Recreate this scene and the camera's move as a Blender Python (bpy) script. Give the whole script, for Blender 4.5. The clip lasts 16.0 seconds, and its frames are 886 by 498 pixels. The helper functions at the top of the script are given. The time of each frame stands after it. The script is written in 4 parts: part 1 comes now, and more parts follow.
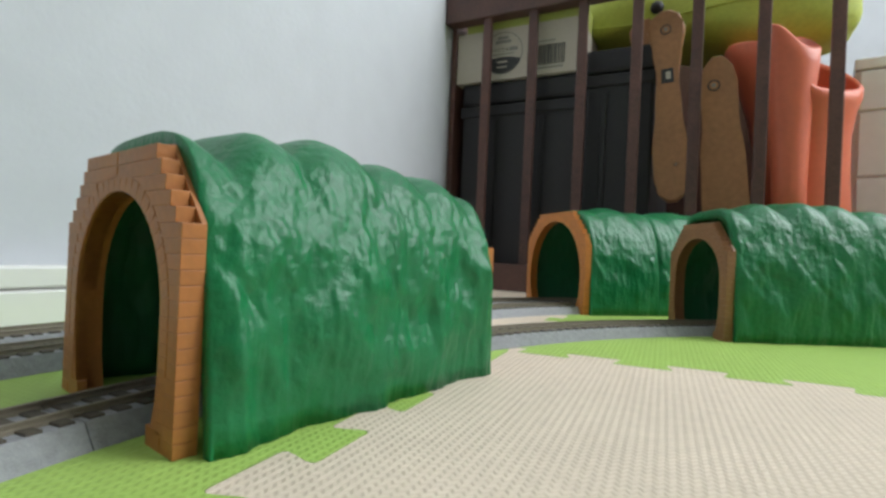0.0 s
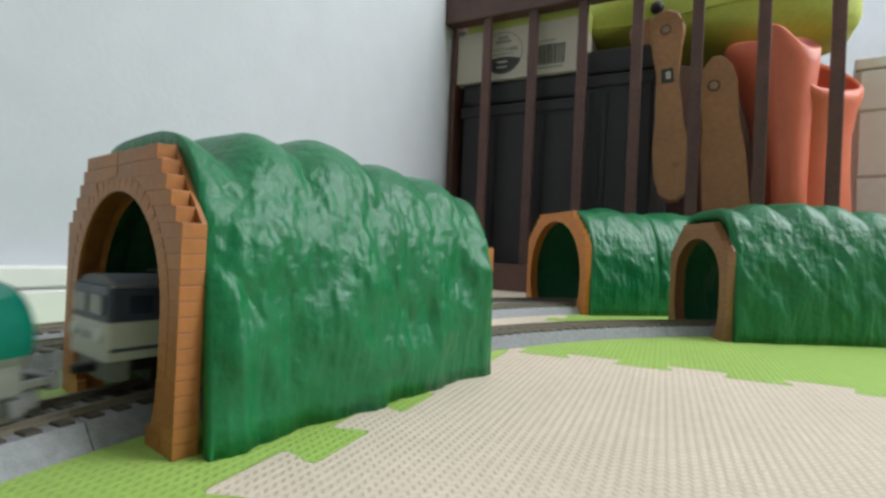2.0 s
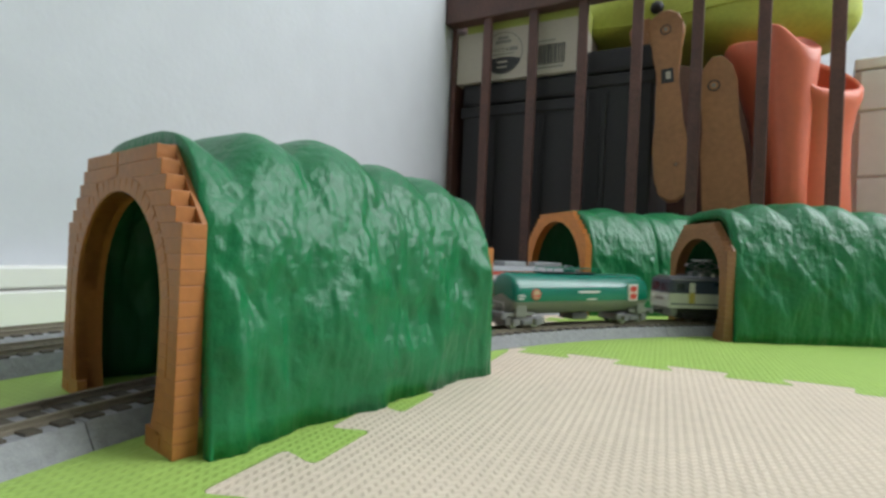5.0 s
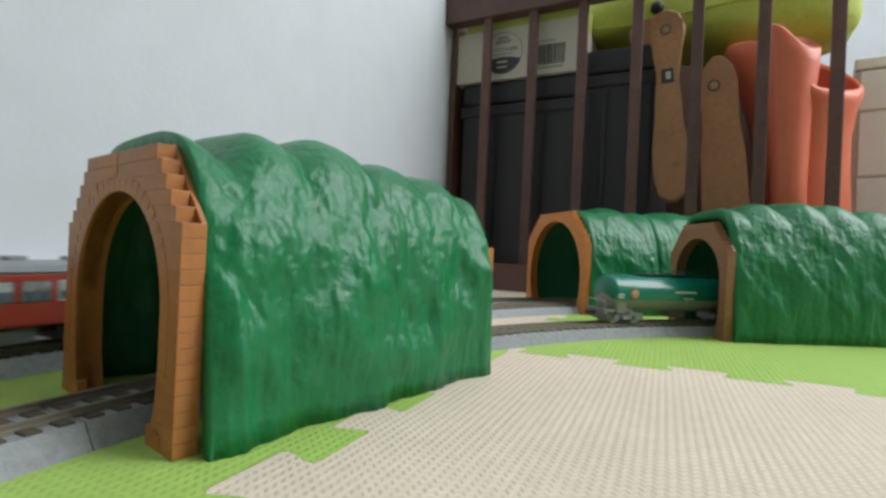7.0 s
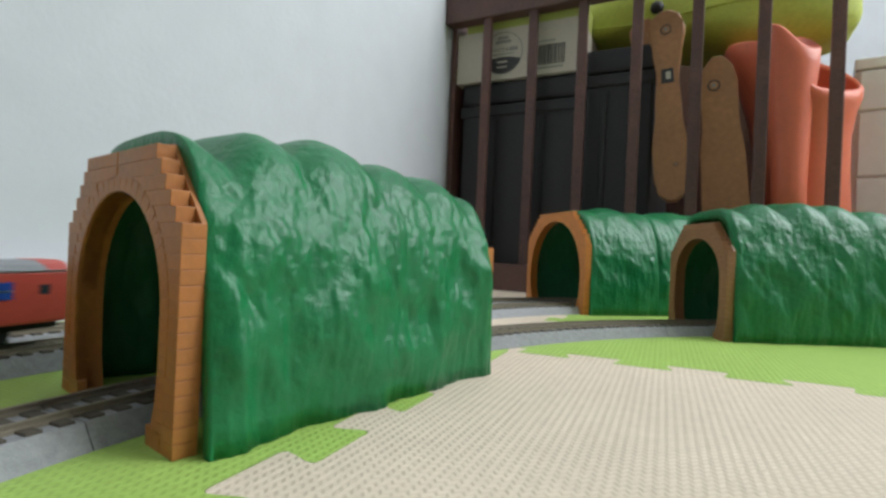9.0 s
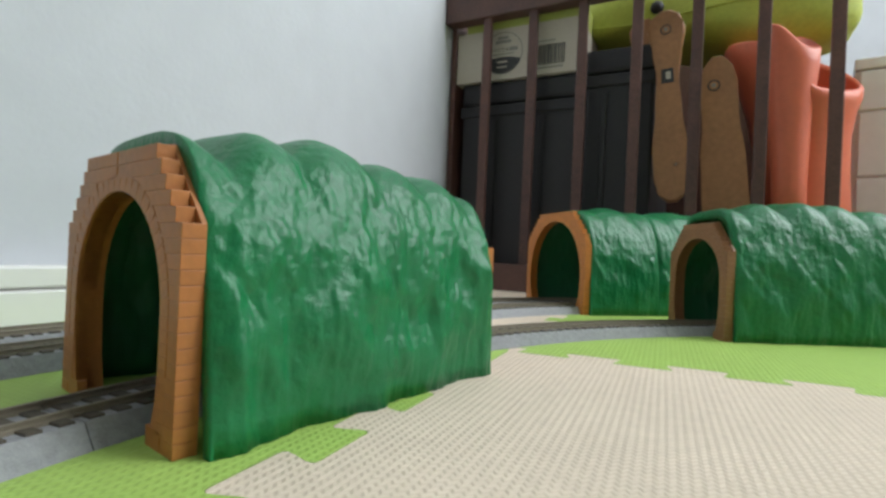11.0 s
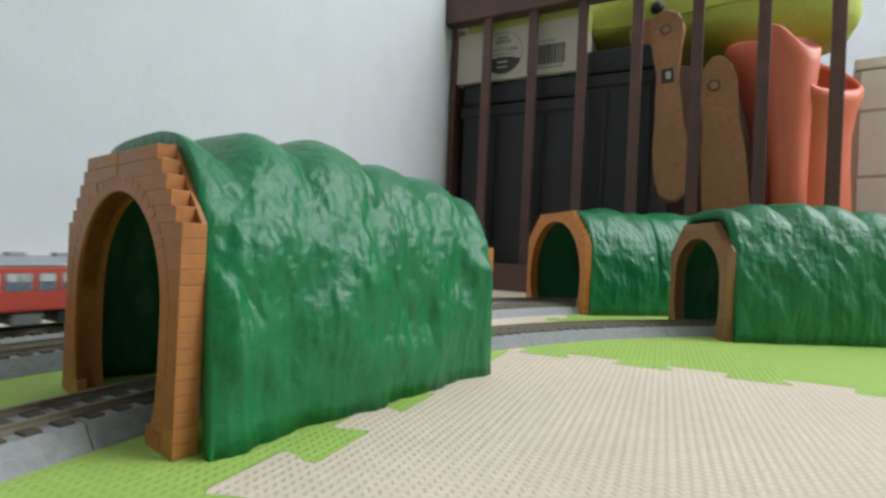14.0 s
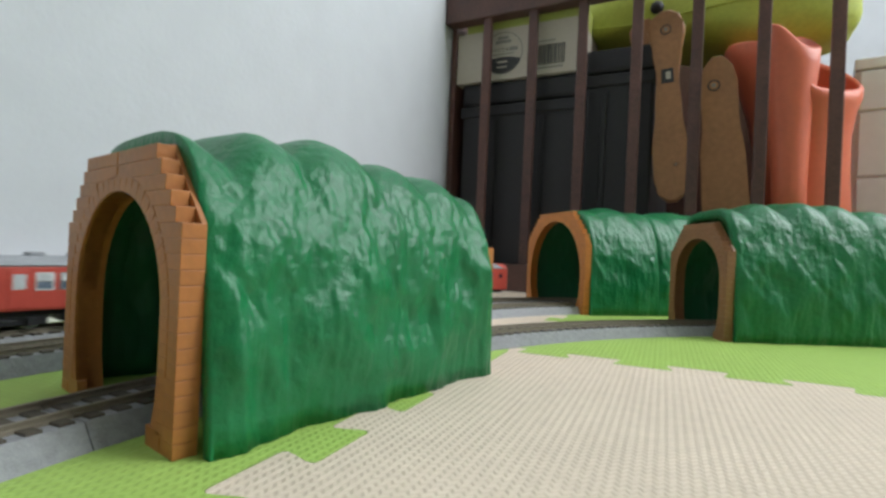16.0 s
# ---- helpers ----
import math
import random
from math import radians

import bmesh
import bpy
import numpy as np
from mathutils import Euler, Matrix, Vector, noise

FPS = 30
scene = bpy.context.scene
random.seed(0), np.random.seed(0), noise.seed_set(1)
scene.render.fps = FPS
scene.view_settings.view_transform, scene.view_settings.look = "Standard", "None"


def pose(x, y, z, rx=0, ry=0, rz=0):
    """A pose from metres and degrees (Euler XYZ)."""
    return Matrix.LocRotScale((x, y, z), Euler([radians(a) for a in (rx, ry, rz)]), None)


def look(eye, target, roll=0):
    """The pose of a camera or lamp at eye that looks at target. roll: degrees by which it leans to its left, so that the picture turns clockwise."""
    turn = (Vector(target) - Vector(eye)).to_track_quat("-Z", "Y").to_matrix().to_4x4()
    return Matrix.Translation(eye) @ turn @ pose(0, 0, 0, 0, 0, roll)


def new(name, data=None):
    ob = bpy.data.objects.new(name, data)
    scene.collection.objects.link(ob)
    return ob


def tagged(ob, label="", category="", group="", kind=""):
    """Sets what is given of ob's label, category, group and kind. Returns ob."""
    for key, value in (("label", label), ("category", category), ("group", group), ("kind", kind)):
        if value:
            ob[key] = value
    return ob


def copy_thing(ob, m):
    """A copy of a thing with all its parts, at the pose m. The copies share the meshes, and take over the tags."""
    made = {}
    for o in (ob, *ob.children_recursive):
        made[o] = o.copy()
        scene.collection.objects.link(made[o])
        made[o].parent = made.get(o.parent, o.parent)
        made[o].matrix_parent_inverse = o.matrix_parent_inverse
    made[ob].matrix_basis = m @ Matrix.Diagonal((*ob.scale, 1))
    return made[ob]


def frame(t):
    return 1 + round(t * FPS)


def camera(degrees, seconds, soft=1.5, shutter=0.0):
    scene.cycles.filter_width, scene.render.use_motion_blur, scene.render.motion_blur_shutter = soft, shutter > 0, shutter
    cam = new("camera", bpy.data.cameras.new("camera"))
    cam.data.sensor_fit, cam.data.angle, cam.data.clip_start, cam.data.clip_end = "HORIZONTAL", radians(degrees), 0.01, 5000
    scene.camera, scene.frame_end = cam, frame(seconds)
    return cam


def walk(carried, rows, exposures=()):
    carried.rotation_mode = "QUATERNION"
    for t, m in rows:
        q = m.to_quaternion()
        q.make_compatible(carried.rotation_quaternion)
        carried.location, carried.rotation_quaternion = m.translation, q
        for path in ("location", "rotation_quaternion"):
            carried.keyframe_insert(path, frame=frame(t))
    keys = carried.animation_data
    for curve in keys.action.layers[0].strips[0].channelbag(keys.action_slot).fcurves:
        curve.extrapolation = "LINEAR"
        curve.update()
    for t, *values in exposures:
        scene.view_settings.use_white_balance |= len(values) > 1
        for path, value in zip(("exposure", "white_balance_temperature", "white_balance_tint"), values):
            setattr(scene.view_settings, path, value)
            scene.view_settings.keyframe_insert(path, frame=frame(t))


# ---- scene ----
# ---- camera: a phone lying on the mat, standing still ----
EYE = (0.0, 0.0, 0.04104)
cam = camera(82.13, 16.0, soft=2.9, shutter=0.6)
still = look(EYE, (0.0, 1.0, 0.04104 + 0.0017), 2.53)
walk(cam, [(0.0, still), (16.0, still)], exposures=[(0.0, 0.0, 6500, 10), (16.0, 0.0, 6500, 10)])

# ---- plan, in millimetres ----
MM = 0.001
CX, CY = 239.1, -41.9            # centre of the inner loop
R_IN, R_A, R_B = 346.0, 414.0, 447.0
RAIL = 6.86                      # railhead above the mat
ORG = Vector((3.9, 582.0))       # front left corner of the shelf, at the wall
AU = Vector((0.8853, -0.4650))   # along the shelf front
AB = Vector((0.4650, 0.8853))    # along the left wall, away


def room(u, b):
    q = ORG + AU * u + AB * b
    return q.x, q.y


ROOM_TURN = math.atan2(AU.y, AU.x)


def room_pose(u, b, z=0.0):
    x, y = room(u, b)
    return Matrix.Translation((x * MM, y * MM, z * MM)) @ Matrix.Rotation(ROOM_TURN, 4, "Z")


# ---- world and light: daylight from a window on the right ----
world = bpy.data.worlds.new("sky")
scene.world = world
world.use_nodes = True
wn = world.node_tree
sky = wn.nodes.new("ShaderNodeTexSky")
sky.sky_type, sky.sun_disc = "NISHITA", False
sky.sun_elevation, sky.sun_rotation = radians(40), radians(120)
bg = next(n for n in wn.nodes if n.type == "BACKGROUND")
bg.inputs["Strength"].default_value = 0.12
wn.links.new(sky.outputs["Color"], bg.inputs["Color"])

WIN = (-250.0, 680.0, 600.0, 2250.0)     # window in the right wall: b0, b1, z0, z1
ROOM_W, ROOM_BACK, ROOM_FRONT, ROOM_H = 1350.0, 700.0, -2300.0, 2400.0
WALL = -15.0


def window_light():
    data = bpy.data.lights.new("window_light", "AREA")
    data.shape, data.size, data.size_y = "RECTANGLE", (WIN[1] - WIN[0]) * MM, (WIN[3] - WIN[2]) * MM
    data.energy, data.color = 38.5, (0.90, 0.96, 1.0)
    x, y = room(ROOM_W + 20, (WIN[0] + WIN[1]) / 2)
    x2, y2 = room(0, (WIN[0] + WIN[1]) / 2)
    z = (WIN[2] + WIN[3]) / 2
    ob = new("window_light", data)
    ob.matrix_world = look((x * MM, y * MM, z * MM), (x2 * MM, y2 * MM, z * MM))


window_light()


# ---- materials ----
def mat(name, color, rough=0.5, metal=0.0, var=0.08, scale=60.0, bump=0.0, bscale=400.0, spec=0.5, coat=0.0, dark=None):
    """A surface with colour variation at two scales, uneven gloss and fine relief."""
    m = bpy.data.materials.new(name)
    m.use_nodes = True
    nt = m.node_tree
    b = next(n for n in nt.nodes if n.type == "BSDF_PRINCIPLED")
    tc = nt.nodes.new("ShaderNodeTexCoord")
    n1 = nt.nodes.new("ShaderNodeTexNoise")
    n1.inputs["Scale"].default_value, n1.inputs["Detail"].default_value = scale, 4
    n2 = nt.nodes.new("ShaderNodeTexNoise")
    n2.inputs["Scale"].default_value, n2.inputs["Detail"].default_value = scale * 9, 3
    for n in (n1, n2):
        nt.links.new(tc.outputs["Object"], n.inputs["Vector"])
    add = nt.nodes.new("ShaderNodeMath")
    add.operation = "ADD"
    nt.links.new(n1.outputs["Fac"], add.inputs[0])
    nt.links.new(n2.outputs["Fac"], add.inputs[1])
    info = nt.nodes.new("ShaderNodeObjectInfo")
    add2 = nt.nodes.new("ShaderNodeMath")
    add2.operation = "MULTIPLY_ADD"
    nt.links.new(info.outputs["Random"], add2.inputs[0])
    add2.inputs[1].default_value = 0.35
    nt.links.new(add.outputs[0], add2.inputs[2])
    ramp = nt.nodes.new("ShaderNodeValToRGB")
    lo = dark or tuple(c * (1 - var * 2) for c in color)
    hi = tuple(min(1, c * (1 + var)) for c in color)
    ramp.color_ramp.elements[0].position, ramp.color_ramp.elements[1].position = 0.35, 0.75
    ramp.color_ramp.elements[0].color, ramp.color_ramp.elements[1].color = (*lo, 1), (*hi, 1)
    half = nt.nodes.new("ShaderNodeMath")
    half.operation = "MULTIPLY"
    half.inputs[1].default_value = 0.47
    nt.links.new(add2.outputs[0], half.inputs[0])
    nt.links.new(half.outputs[0], ramp.inputs["Fac"])
    nt.links.new(ramp.outputs["Color"], b.inputs["Base Color"])
    rr = nt.nodes.new("ShaderNodeMapRange")
    rr.inputs["To Min"].default_value, rr.inputs["To Max"].default_value = max(0.02, rough - 0.08), min(1, rough + 0.1)
    nt.links.new(n1.outputs["Fac"], rr.inputs["Value"])
    nt.links.new(rr.outputs["Result"], b.inputs["Roughness"])
    b.inputs["Metallic"].default_value = metal
    b.inputs["Specular IOR Level"].default_value = spec
    b.inputs["Coat Weight"].default_value = coat
    if bump:
        n3 = nt.nodes.new("ShaderNodeTexNoise")
        n3.inputs["Scale"].default_value, n3.inputs["Detail"].default_value = bscale, 5
        nt.links.new(tc.outputs["Object"], n3.inputs["Vector"])
        bp = nt.nodes.new("ShaderNodeBump")
        bp.inputs["Strength"].default_value, bp.inputs["Distance"].default_value = bump, 0.0008
        nt.links.new(n3.outputs["Fac"], bp.inputs["Height"])
        nt.links.new(bp.outputs["Normal"], b.inputs["Normal"])
    return m


def foam(name, color):
    """Foam mat: rows of small beads pressed into the surface."""
    m = mat(name, color, rough=0.62, var=0.05, scale=25, spec=0.35)
    nt = m.node_tree
    b = next(n for n in nt.nodes if n.type == "BSDF_PRINCIPLED")
    tc = next(n for n in nt.nodes if n.type == "TEX_COORD")
    sep = nt.nodes.new("ShaderNodeSeparateXYZ")
    nt.links.new(tc.outputs["Object"], sep.inputs[0])

    def wave(axis, pitch):
        mul = nt.nodes.new("ShaderNodeMath")
        mul.operation = "MULTIPLY"
        mul.inputs[1].default_value = 2 * math.pi / (pitch * MM)
        nt.links.new(sep.outputs[axis], mul.inputs[0])
        s = nt.nodes.new("ShaderNodeMath")
        s.operation = "SINE"
        nt.links.new(mul.outputs[0], s.inputs[0])
        return s

    a, c = wave("X", 2.1), wave("Y", 2.1)
    # the beads of one row stand between those of the next
    shift = nt.nodes.new("ShaderNodeMath")
    shift.operation = "MULTIPLY_ADD"
    shift.inputs[1].default_value = 1.4
    nt.links.new(a.outputs[0], shift.inputs[0])
    nt.links.new(c.inputs[0].links[0].from_socket, shift.inputs[2])
    nt.links.new(shift.outputs[0], c.inputs[0])
    mix = nt.nodes.new("ShaderNodeMath")
    mix.operation = "MULTIPLY_ADD"
    nt.links.new(c.outputs[0], mix.inputs[0])
    mix.inputs[1].default_value = 0.8
    nt.links.new(a.outputs[0], mix.inputs[2])
    grain = nt.nodes.new("ShaderNodeTexNoise")
    grain.inputs["Scale"].default_value = 1500
    nt.links.new(tc.outputs["Object"], grain.inputs["Vector"])
    mix2 = nt.nodes.new("ShaderNodeMath")
    mix2.operation = "ADD"
    nt.links.new(mix.outputs[0], mix2.inputs[0])
    nt.links.new(grain.outputs["Fac"], mix2.inputs[1])
    bp = nt.nodes.new("ShaderNodeBump")
    bp.inputs["Strength"].default_value, bp.inputs["Distance"].default_value = 0.45, 0.00016
    nt.links.new(mix2.outputs[0], bp.inputs["Height"])
    nt.links.new(bp.outputs["Normal"], b.inputs["Normal"])
    return m


M_WALL = mat("wall_paper", (0.60, 0.62, 0.64), 0.8, var=0.03, scale=4, bump=0.25, bscale=260)
M_CEIL = mat("ceiling_white", (0.8, 0.8, 0.8), 0.85, var=0.02, scale=3)
M_TRIM = mat("trim_cream", (0.78, 0.77, 0.73), 0.45, var=0.02, scale=8)
M_FLOORWOOD = mat("floor_boards", (0.26, 0.16, 0.09), 0.5, var=0.15, scale=12)
M_GREENMAT = foam("foam_green", (0.38, 0.56, 0.12))
M_BEIGEMAT = foam("foam_beige", (0.77, 0.645, 0.50))
M_HILL = mat("green_plastic", (0.003, 0.165, 0.050), 0.37, var=0.12, scale=45, bump=0.6, bscale=420, spec=0.5)


def streaks(m):
    """Fine relief drawn out down the flanks, over the round grain."""
    nt = m.node_tree
    bp = next(n for n in nt.nodes if n.type == "BUMP")
    tc = next(n for n in nt.nodes if n.type == "TEX_COORD")
    mp = nt.nodes.new("ShaderNodeMapping")
    mp.inputs["Scale"].default_value = (1.0, 1.0, 0.22)
    n = nt.nodes.new("ShaderNodeTexNoise")
    n.inputs["Scale"].default_value, n.inputs["Detail"].default_value = 330, 4
    nt.links.new(tc.outputs["Object"], mp.inputs["Vector"])
    nt.links.new(mp.outputs["Vector"], n.inputs["Vector"])
    b2 = nt.nodes.new("ShaderNodeBump")
    b2.inputs["Strength"].default_value, b2.inputs["Distance"].default_value = 0.5, 0.0009
    nt.links.new(n.outputs["Fac"], b2.inputs["Height"])
    nt.links.new(bp.outputs["Normal"], b2.inputs["Normal"])
    nt.links.new(b2.outputs["Normal"], next(k for k in nt.nodes if k.type == "BSDF_PRINCIPLED").inputs["Normal"])


streaks(M_HILL)
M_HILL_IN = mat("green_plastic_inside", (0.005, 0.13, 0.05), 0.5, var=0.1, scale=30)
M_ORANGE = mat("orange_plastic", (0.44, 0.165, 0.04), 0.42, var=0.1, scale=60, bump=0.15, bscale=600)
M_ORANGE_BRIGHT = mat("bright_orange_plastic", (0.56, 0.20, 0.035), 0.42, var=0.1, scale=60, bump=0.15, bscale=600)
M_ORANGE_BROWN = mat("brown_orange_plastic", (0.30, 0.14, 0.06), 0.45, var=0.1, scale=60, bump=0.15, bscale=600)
M_BALLAST = mat("ballast_grey", (0.36, 0.365, 0.37), 0.85, var=0.16, scale=500, bump=0.3, bscale=1600)
M_TIE = mat("sleeper_brown", (0.10, 0.085, 0.06), 0.75, var=0.25, scale=200, bump=0.3, bscale=1500)
M_RAIL = mat("nickel_rail", (0.27, 0.235, 0.17), 0.55, metal=0.15, var=0.1, scale=150)
M_BROWN = mat("dark_stained_wood", (0.105, 0.047, 0.035), 0.5, var=0.25, scale=40, bump=0.2, bscale=300)
M_BLACK = mat("black_plastic", (0.014, 0.0125, 0.013), 0.55, var=0.2, scale=30, bump=0.2, bscale=500)
M_LABEL = mat("cream_card", (0.52, 0.47, 0.38), 0.7, var=0.05, scale=30)
M_OLIVE = mat("olive_card", (0.36, 0.40, 0.09), 0.6, var=0.1, scale=30)
M_INK = mat("dark_ink", (0.035, 0.035, 0.035), 0.6, var=0.1)
M_INKGREY = mat("grey_ink", (0.25, 0.24, 0.21), 0.6, var=0.1)
M_PADDLE = mat("varnished_wood", (0.38, 0.175, 0.07), 0.42, var=0.16, scale=22, bump=0.15, bscale=200)
M_CORAL = mat("coral_plastic", (0.72, 0.17, 0.09), 0.4, var=0.06, scale=20)
M_LIME = mat("lime_cloth", (0.44, 0.49, 0.075), 0.75, var=0.1, scale=25, bump=0.3, bscale=500)
M_WHITEBOX = mat("white_plastic", (0.82, 0.81, 0.79), 0.45, var=0.03, scale=12)
M_RED = mat("vermilion_paint", (0.60, 0.085, 0.06), 0.42, var=0.07, scale=80)
M_GREYROOF = mat("grey_roof", (0.30, 0.31, 0.32), 0.6, var=0.1, scale=90)
M_UNDER = mat("underframe_black", (0.02, 0.02, 0.022), 0.6, var=0.2, scale=150)
M_UNDERGREY = mat("underframe_grey", (0.22, 0.22, 0.22), 0.55, var=0.2, scale=150)
M_GLASSY = mat("train_window", (0.72, 0.74, 0.75), 0.12, var=0.25, scale=120, spec=0.8)
M_SHADEWIN = mat("shaded_window", (0.22, 0.26, 0.34), 0.15, var=0.35, scale=90, spec=0.8)
M_BLUEWIN = mat("blue_window", (0.03, 0.09, 0.42), 0.2, var=0.15, scale=120)
M_DARKWIN = mat("dark_window", (0.03, 0.04, 0.06), 0.12, var=0.2, scale=120, spec=0.8)
M_NAVY = mat("navy_paint", (0.05, 0.062, 0.10), 0.4, var=0.08, scale=80)
M_CREAM = mat("cream_paint", (0.60, 0.60, 0.55), 0.4, var=0.05, scale=80)
M_STRIPE = mat("dark_stripe", (0.10, 0.12, 0.16), 0.45, var=0.08, scale=80)
M_YELLOW = mat("door_yellow", (0.55, 0.44, 0.10), 0.45, var=0.07, scale=80)
M_WHITE = mat("white_paint", (0.72, 0.72, 0.70), 0.45, var=0.04, scale=80)
M_REDINK = mat("red_ink", (0.55, 0.05, 0.03), 0.5, var=0.06, scale=80)
M_TANK = mat("tank_green", (0.005, 0.175, 0.115), 0.17, var=0.07, scale=60)
M_TANKGREY = mat("tank_grey", (0.20, 0.21, 0.18), 0.4, var=0.08, scale=60)
M_LOCOROOF = mat("dark_grey_roof", (0.13, 0.135, 0.145), 0.55, var=0.1, scale=90)
M_BADGE = mat("badge_cream", (0.50, 0.42, 0.25), 0.5, var=0.06, scale=80)
M_METAL = mat("dull_metal", (0.45, 0.45, 0.45), 0.4, metal=0.9, var=0.1, scale=150)


# ---- mesh helpers (millimetres in, metres out) ----
def link(name, bm, material, parent=None, label="", smooth=False):
    me = bpy.data.meshes.new(name)
    bmesh.ops.recalc_face_normals(bm, faces=bm.faces[:])
    bm.to_mesh(me)
    bm.free()
    for mm in (material if isinstance(material, (list, tuple)) else [material]):
        me.materials.append(mm)
    if smooth:
        for f in me.polygons:
            f.use_smooth = True
    ob = new(name, me)
    if parent is not None:
        ob.parent = parent
    if label:
        tagged(ob, label)
    return ob


def part(name, bm, material, parent, label="", smooth=False):
    return link(name, bm, material, parent, label, smooth)


def piece(name, mesh, parent, m):
    ob = new(name, mesh)
    ob.parent = parent
    ob.matrix_basis = m
    return ob


def add_box(bm, x0, x1, y0, y1, z0, z1, bevel=0.0, turn=None):
    t = bmesh.new()
    bmesh.ops.create_cube(t, size=1.0)
    for v in t.verts:
        v.co = Vector(((x0 + x1) / 2 + v.co.x * (x1 - x0), (y0 + y1) / 2 + v.co.y * (y1 - y0), (z0 + z1) / 2 + v.co.z * (z1 - z0)))
    if bevel:
        bmesh.ops.bevel(t, geom=t.edges[:], offset=bevel, segments=2, affect="EDGES", profile=0.5)
    join(bm, t, turn)


def join(bm, t, turn=None):
    """Adds the mesh t, scaled to metres, to bm."""
    ids = {}
    for v in t.verts:
        c = (turn @ v.co if turn else v.co) * MM
        ids[v.index] = bm.verts.new(c)
    t.verts.index_update()
    for f in t.faces:
        try:
            g = bm.faces.new([ids[v.index] for v in f.verts])
            g.material_index, g.smooth = f.material_index, f.smooth
        except ValueError:
            pass
    t.free()


def box(x0, x1, y0, y1, z0, z1, bevel=0.0, turn=None):
    bm = bmesh.new()
    add_box(bm, x0, x1, y0, y1, z0, z1, bevel, turn)
    return bm


def add_cyl(bm, p0, p1, r0, r1=None, seg=16, bevel=0.0):
    p0, p1 = Vector(p0), Vector(p1)
    t = bmesh.new()
    d = p1 - p0
    bmesh.ops.create_cone(t, cap_ends=True, segments=seg, radius1=r0, radius2=r0 if r1 is None else r1, depth=d.length)
    m = Matrix.Translation((p0 + p1) / 2) @ d.to_track_quat("Z", "Y").to_matrix().to_4x4()
    if bevel:
        rim = [e for e in t.edges if len(e.link_faces) == 2 and any(len(f.verts) > 4 for f in e.link_faces)]
        bmesh.ops.bevel(t, geom=rim, offset=bevel, segments=2, affect="EDGES", profile=0.5)
    t.verts.index_update()
    join(bm, t, m)


def cyl(p0, p1, r0, r1=None, seg=16, bevel=0.0):
    bm = bmesh.new()
    add_cyl(bm, p0, p1, r0, r1, seg, bevel)
    return bm


def prism(outline, y0, y1):
    """A plate from an outline in x and z, from y0 to y1."""
    bm = bmesh.new()
    a = [bm.verts.new((x * MM, y0 * MM, z * MM)) for x, z in outline]
    b = [bm.verts.new((x * MM, y1 * MM, z * MM)) for x, z in outline]
    n = len(outline)
    bm.faces.new(a)
    bm.faces.new(b[::-1])
    for i in range(n):
        bm.faces.new((a[i], a[(i + 1) % n], b[(i + 1) % n], b[i]))
    return bm


def slab(outline, z0, z1):
    """A flat slab from an outline in x and y."""
    bm = bmesh.new()
    a = [bm.verts.new((x * MM, y * MM, z0 * MM)) for x, y in outline]
    b = [bm.verts.new((x * MM, y * MM, z1 * MM)) for x, y in outline]
    n = len(outline)
    bm.faces.new(a)
    bm.faces.new(b[::-1])
    for i in range(n):
        bm.faces.new((a[i], a[(i + 1) % n], b[(i + 1) % n], b[i]))
    return bm


def empty(name, label, category, group="", kind=""):
    ob = new(name)
    ob.empty_display_size = 0.02
    return tagged(ob, label, category, group, kind)


# ---- the room ----
def room_box(name, u0, u1, b0, b1, z0, z1, material, label="", cat="", parent=None, kind="structure"):
    ob = link(name, box(u0, u1, b0, b1, z0, z1), material, parent)
    if parent is None:
        ob.matrix_basis = room_pose(0, 0)
        tagged(ob, label, cat, "", kind)
    return ob


FLOOR = -10.0


def build_room():
    t = 120.0
    W, BK, FR, H = ROOM_W, ROOM_BACK, ROOM_FRONT, ROOM_H
    room_box("floor", -t, W + t, FR - t, BK + t, FLOOR - 60, FLOOR, M_FLOORWOOD, "pale wooden floor under the foam mats", "floor")
    room_box("wall_west", -t, WALL, FR - t, BK + t, FLOOR, H, M_WALL, "white papered wall behind the railway", "wall")
    room_box("wall_north", WALL, W, BK, BK + t, FLOOR, H, M_WALL, "white papered wall behind the shelf", "wall")
    room_box("wall_south", WALL, W, FR - t, FR, FLOOR, H, M_WALL, "white papered wall", "wall")
    room_box("ceiling", -t, W + t, FR - t, BK + t, H, H + 60, M_CEIL, "plain white ceiling", "ceiling")
    east = link("wall_east", bmesh.new(), M_WALL)
    bm = bmesh.new()
    for b0, b1, z0, z1 in ((FR - t, WIN[0], FLOOR, H), (WIN[1], BK + t, FLOOR, H), (WIN[0], WIN[1], FLOOR, WIN[2]), (WIN[0], WIN[1], WIN[3], H)):
        add_box(bm, W, W + t, b0, b1, z0, z1)
    bm.to_mesh(east.data)
    bm.free()
    east.matrix_basis = room_pose(0, 0)
    tagged(east, "white wall with a wide window", "wall", "", "structure")
    # baseboard in two steps, with a groove
    base = empty("baseboard", "cream baseboard with a groove along its middle", "baseboard", "", "structure")
    base.matrix_basis = room_pose(0, 0)
    part("lower_board", box(WALL, 1, FR, -1, FLOOR, 14.6, 0.8), M_TRIM, base)
    part("upper_board", box(WALL, -1, FR, -1, 15.9, 25.6, 1.2), M_TRIM, base)
    part("groove", box(WALL, -4, FR, -1, 14.6, 15.9), M_TRIM, base)


build_room()


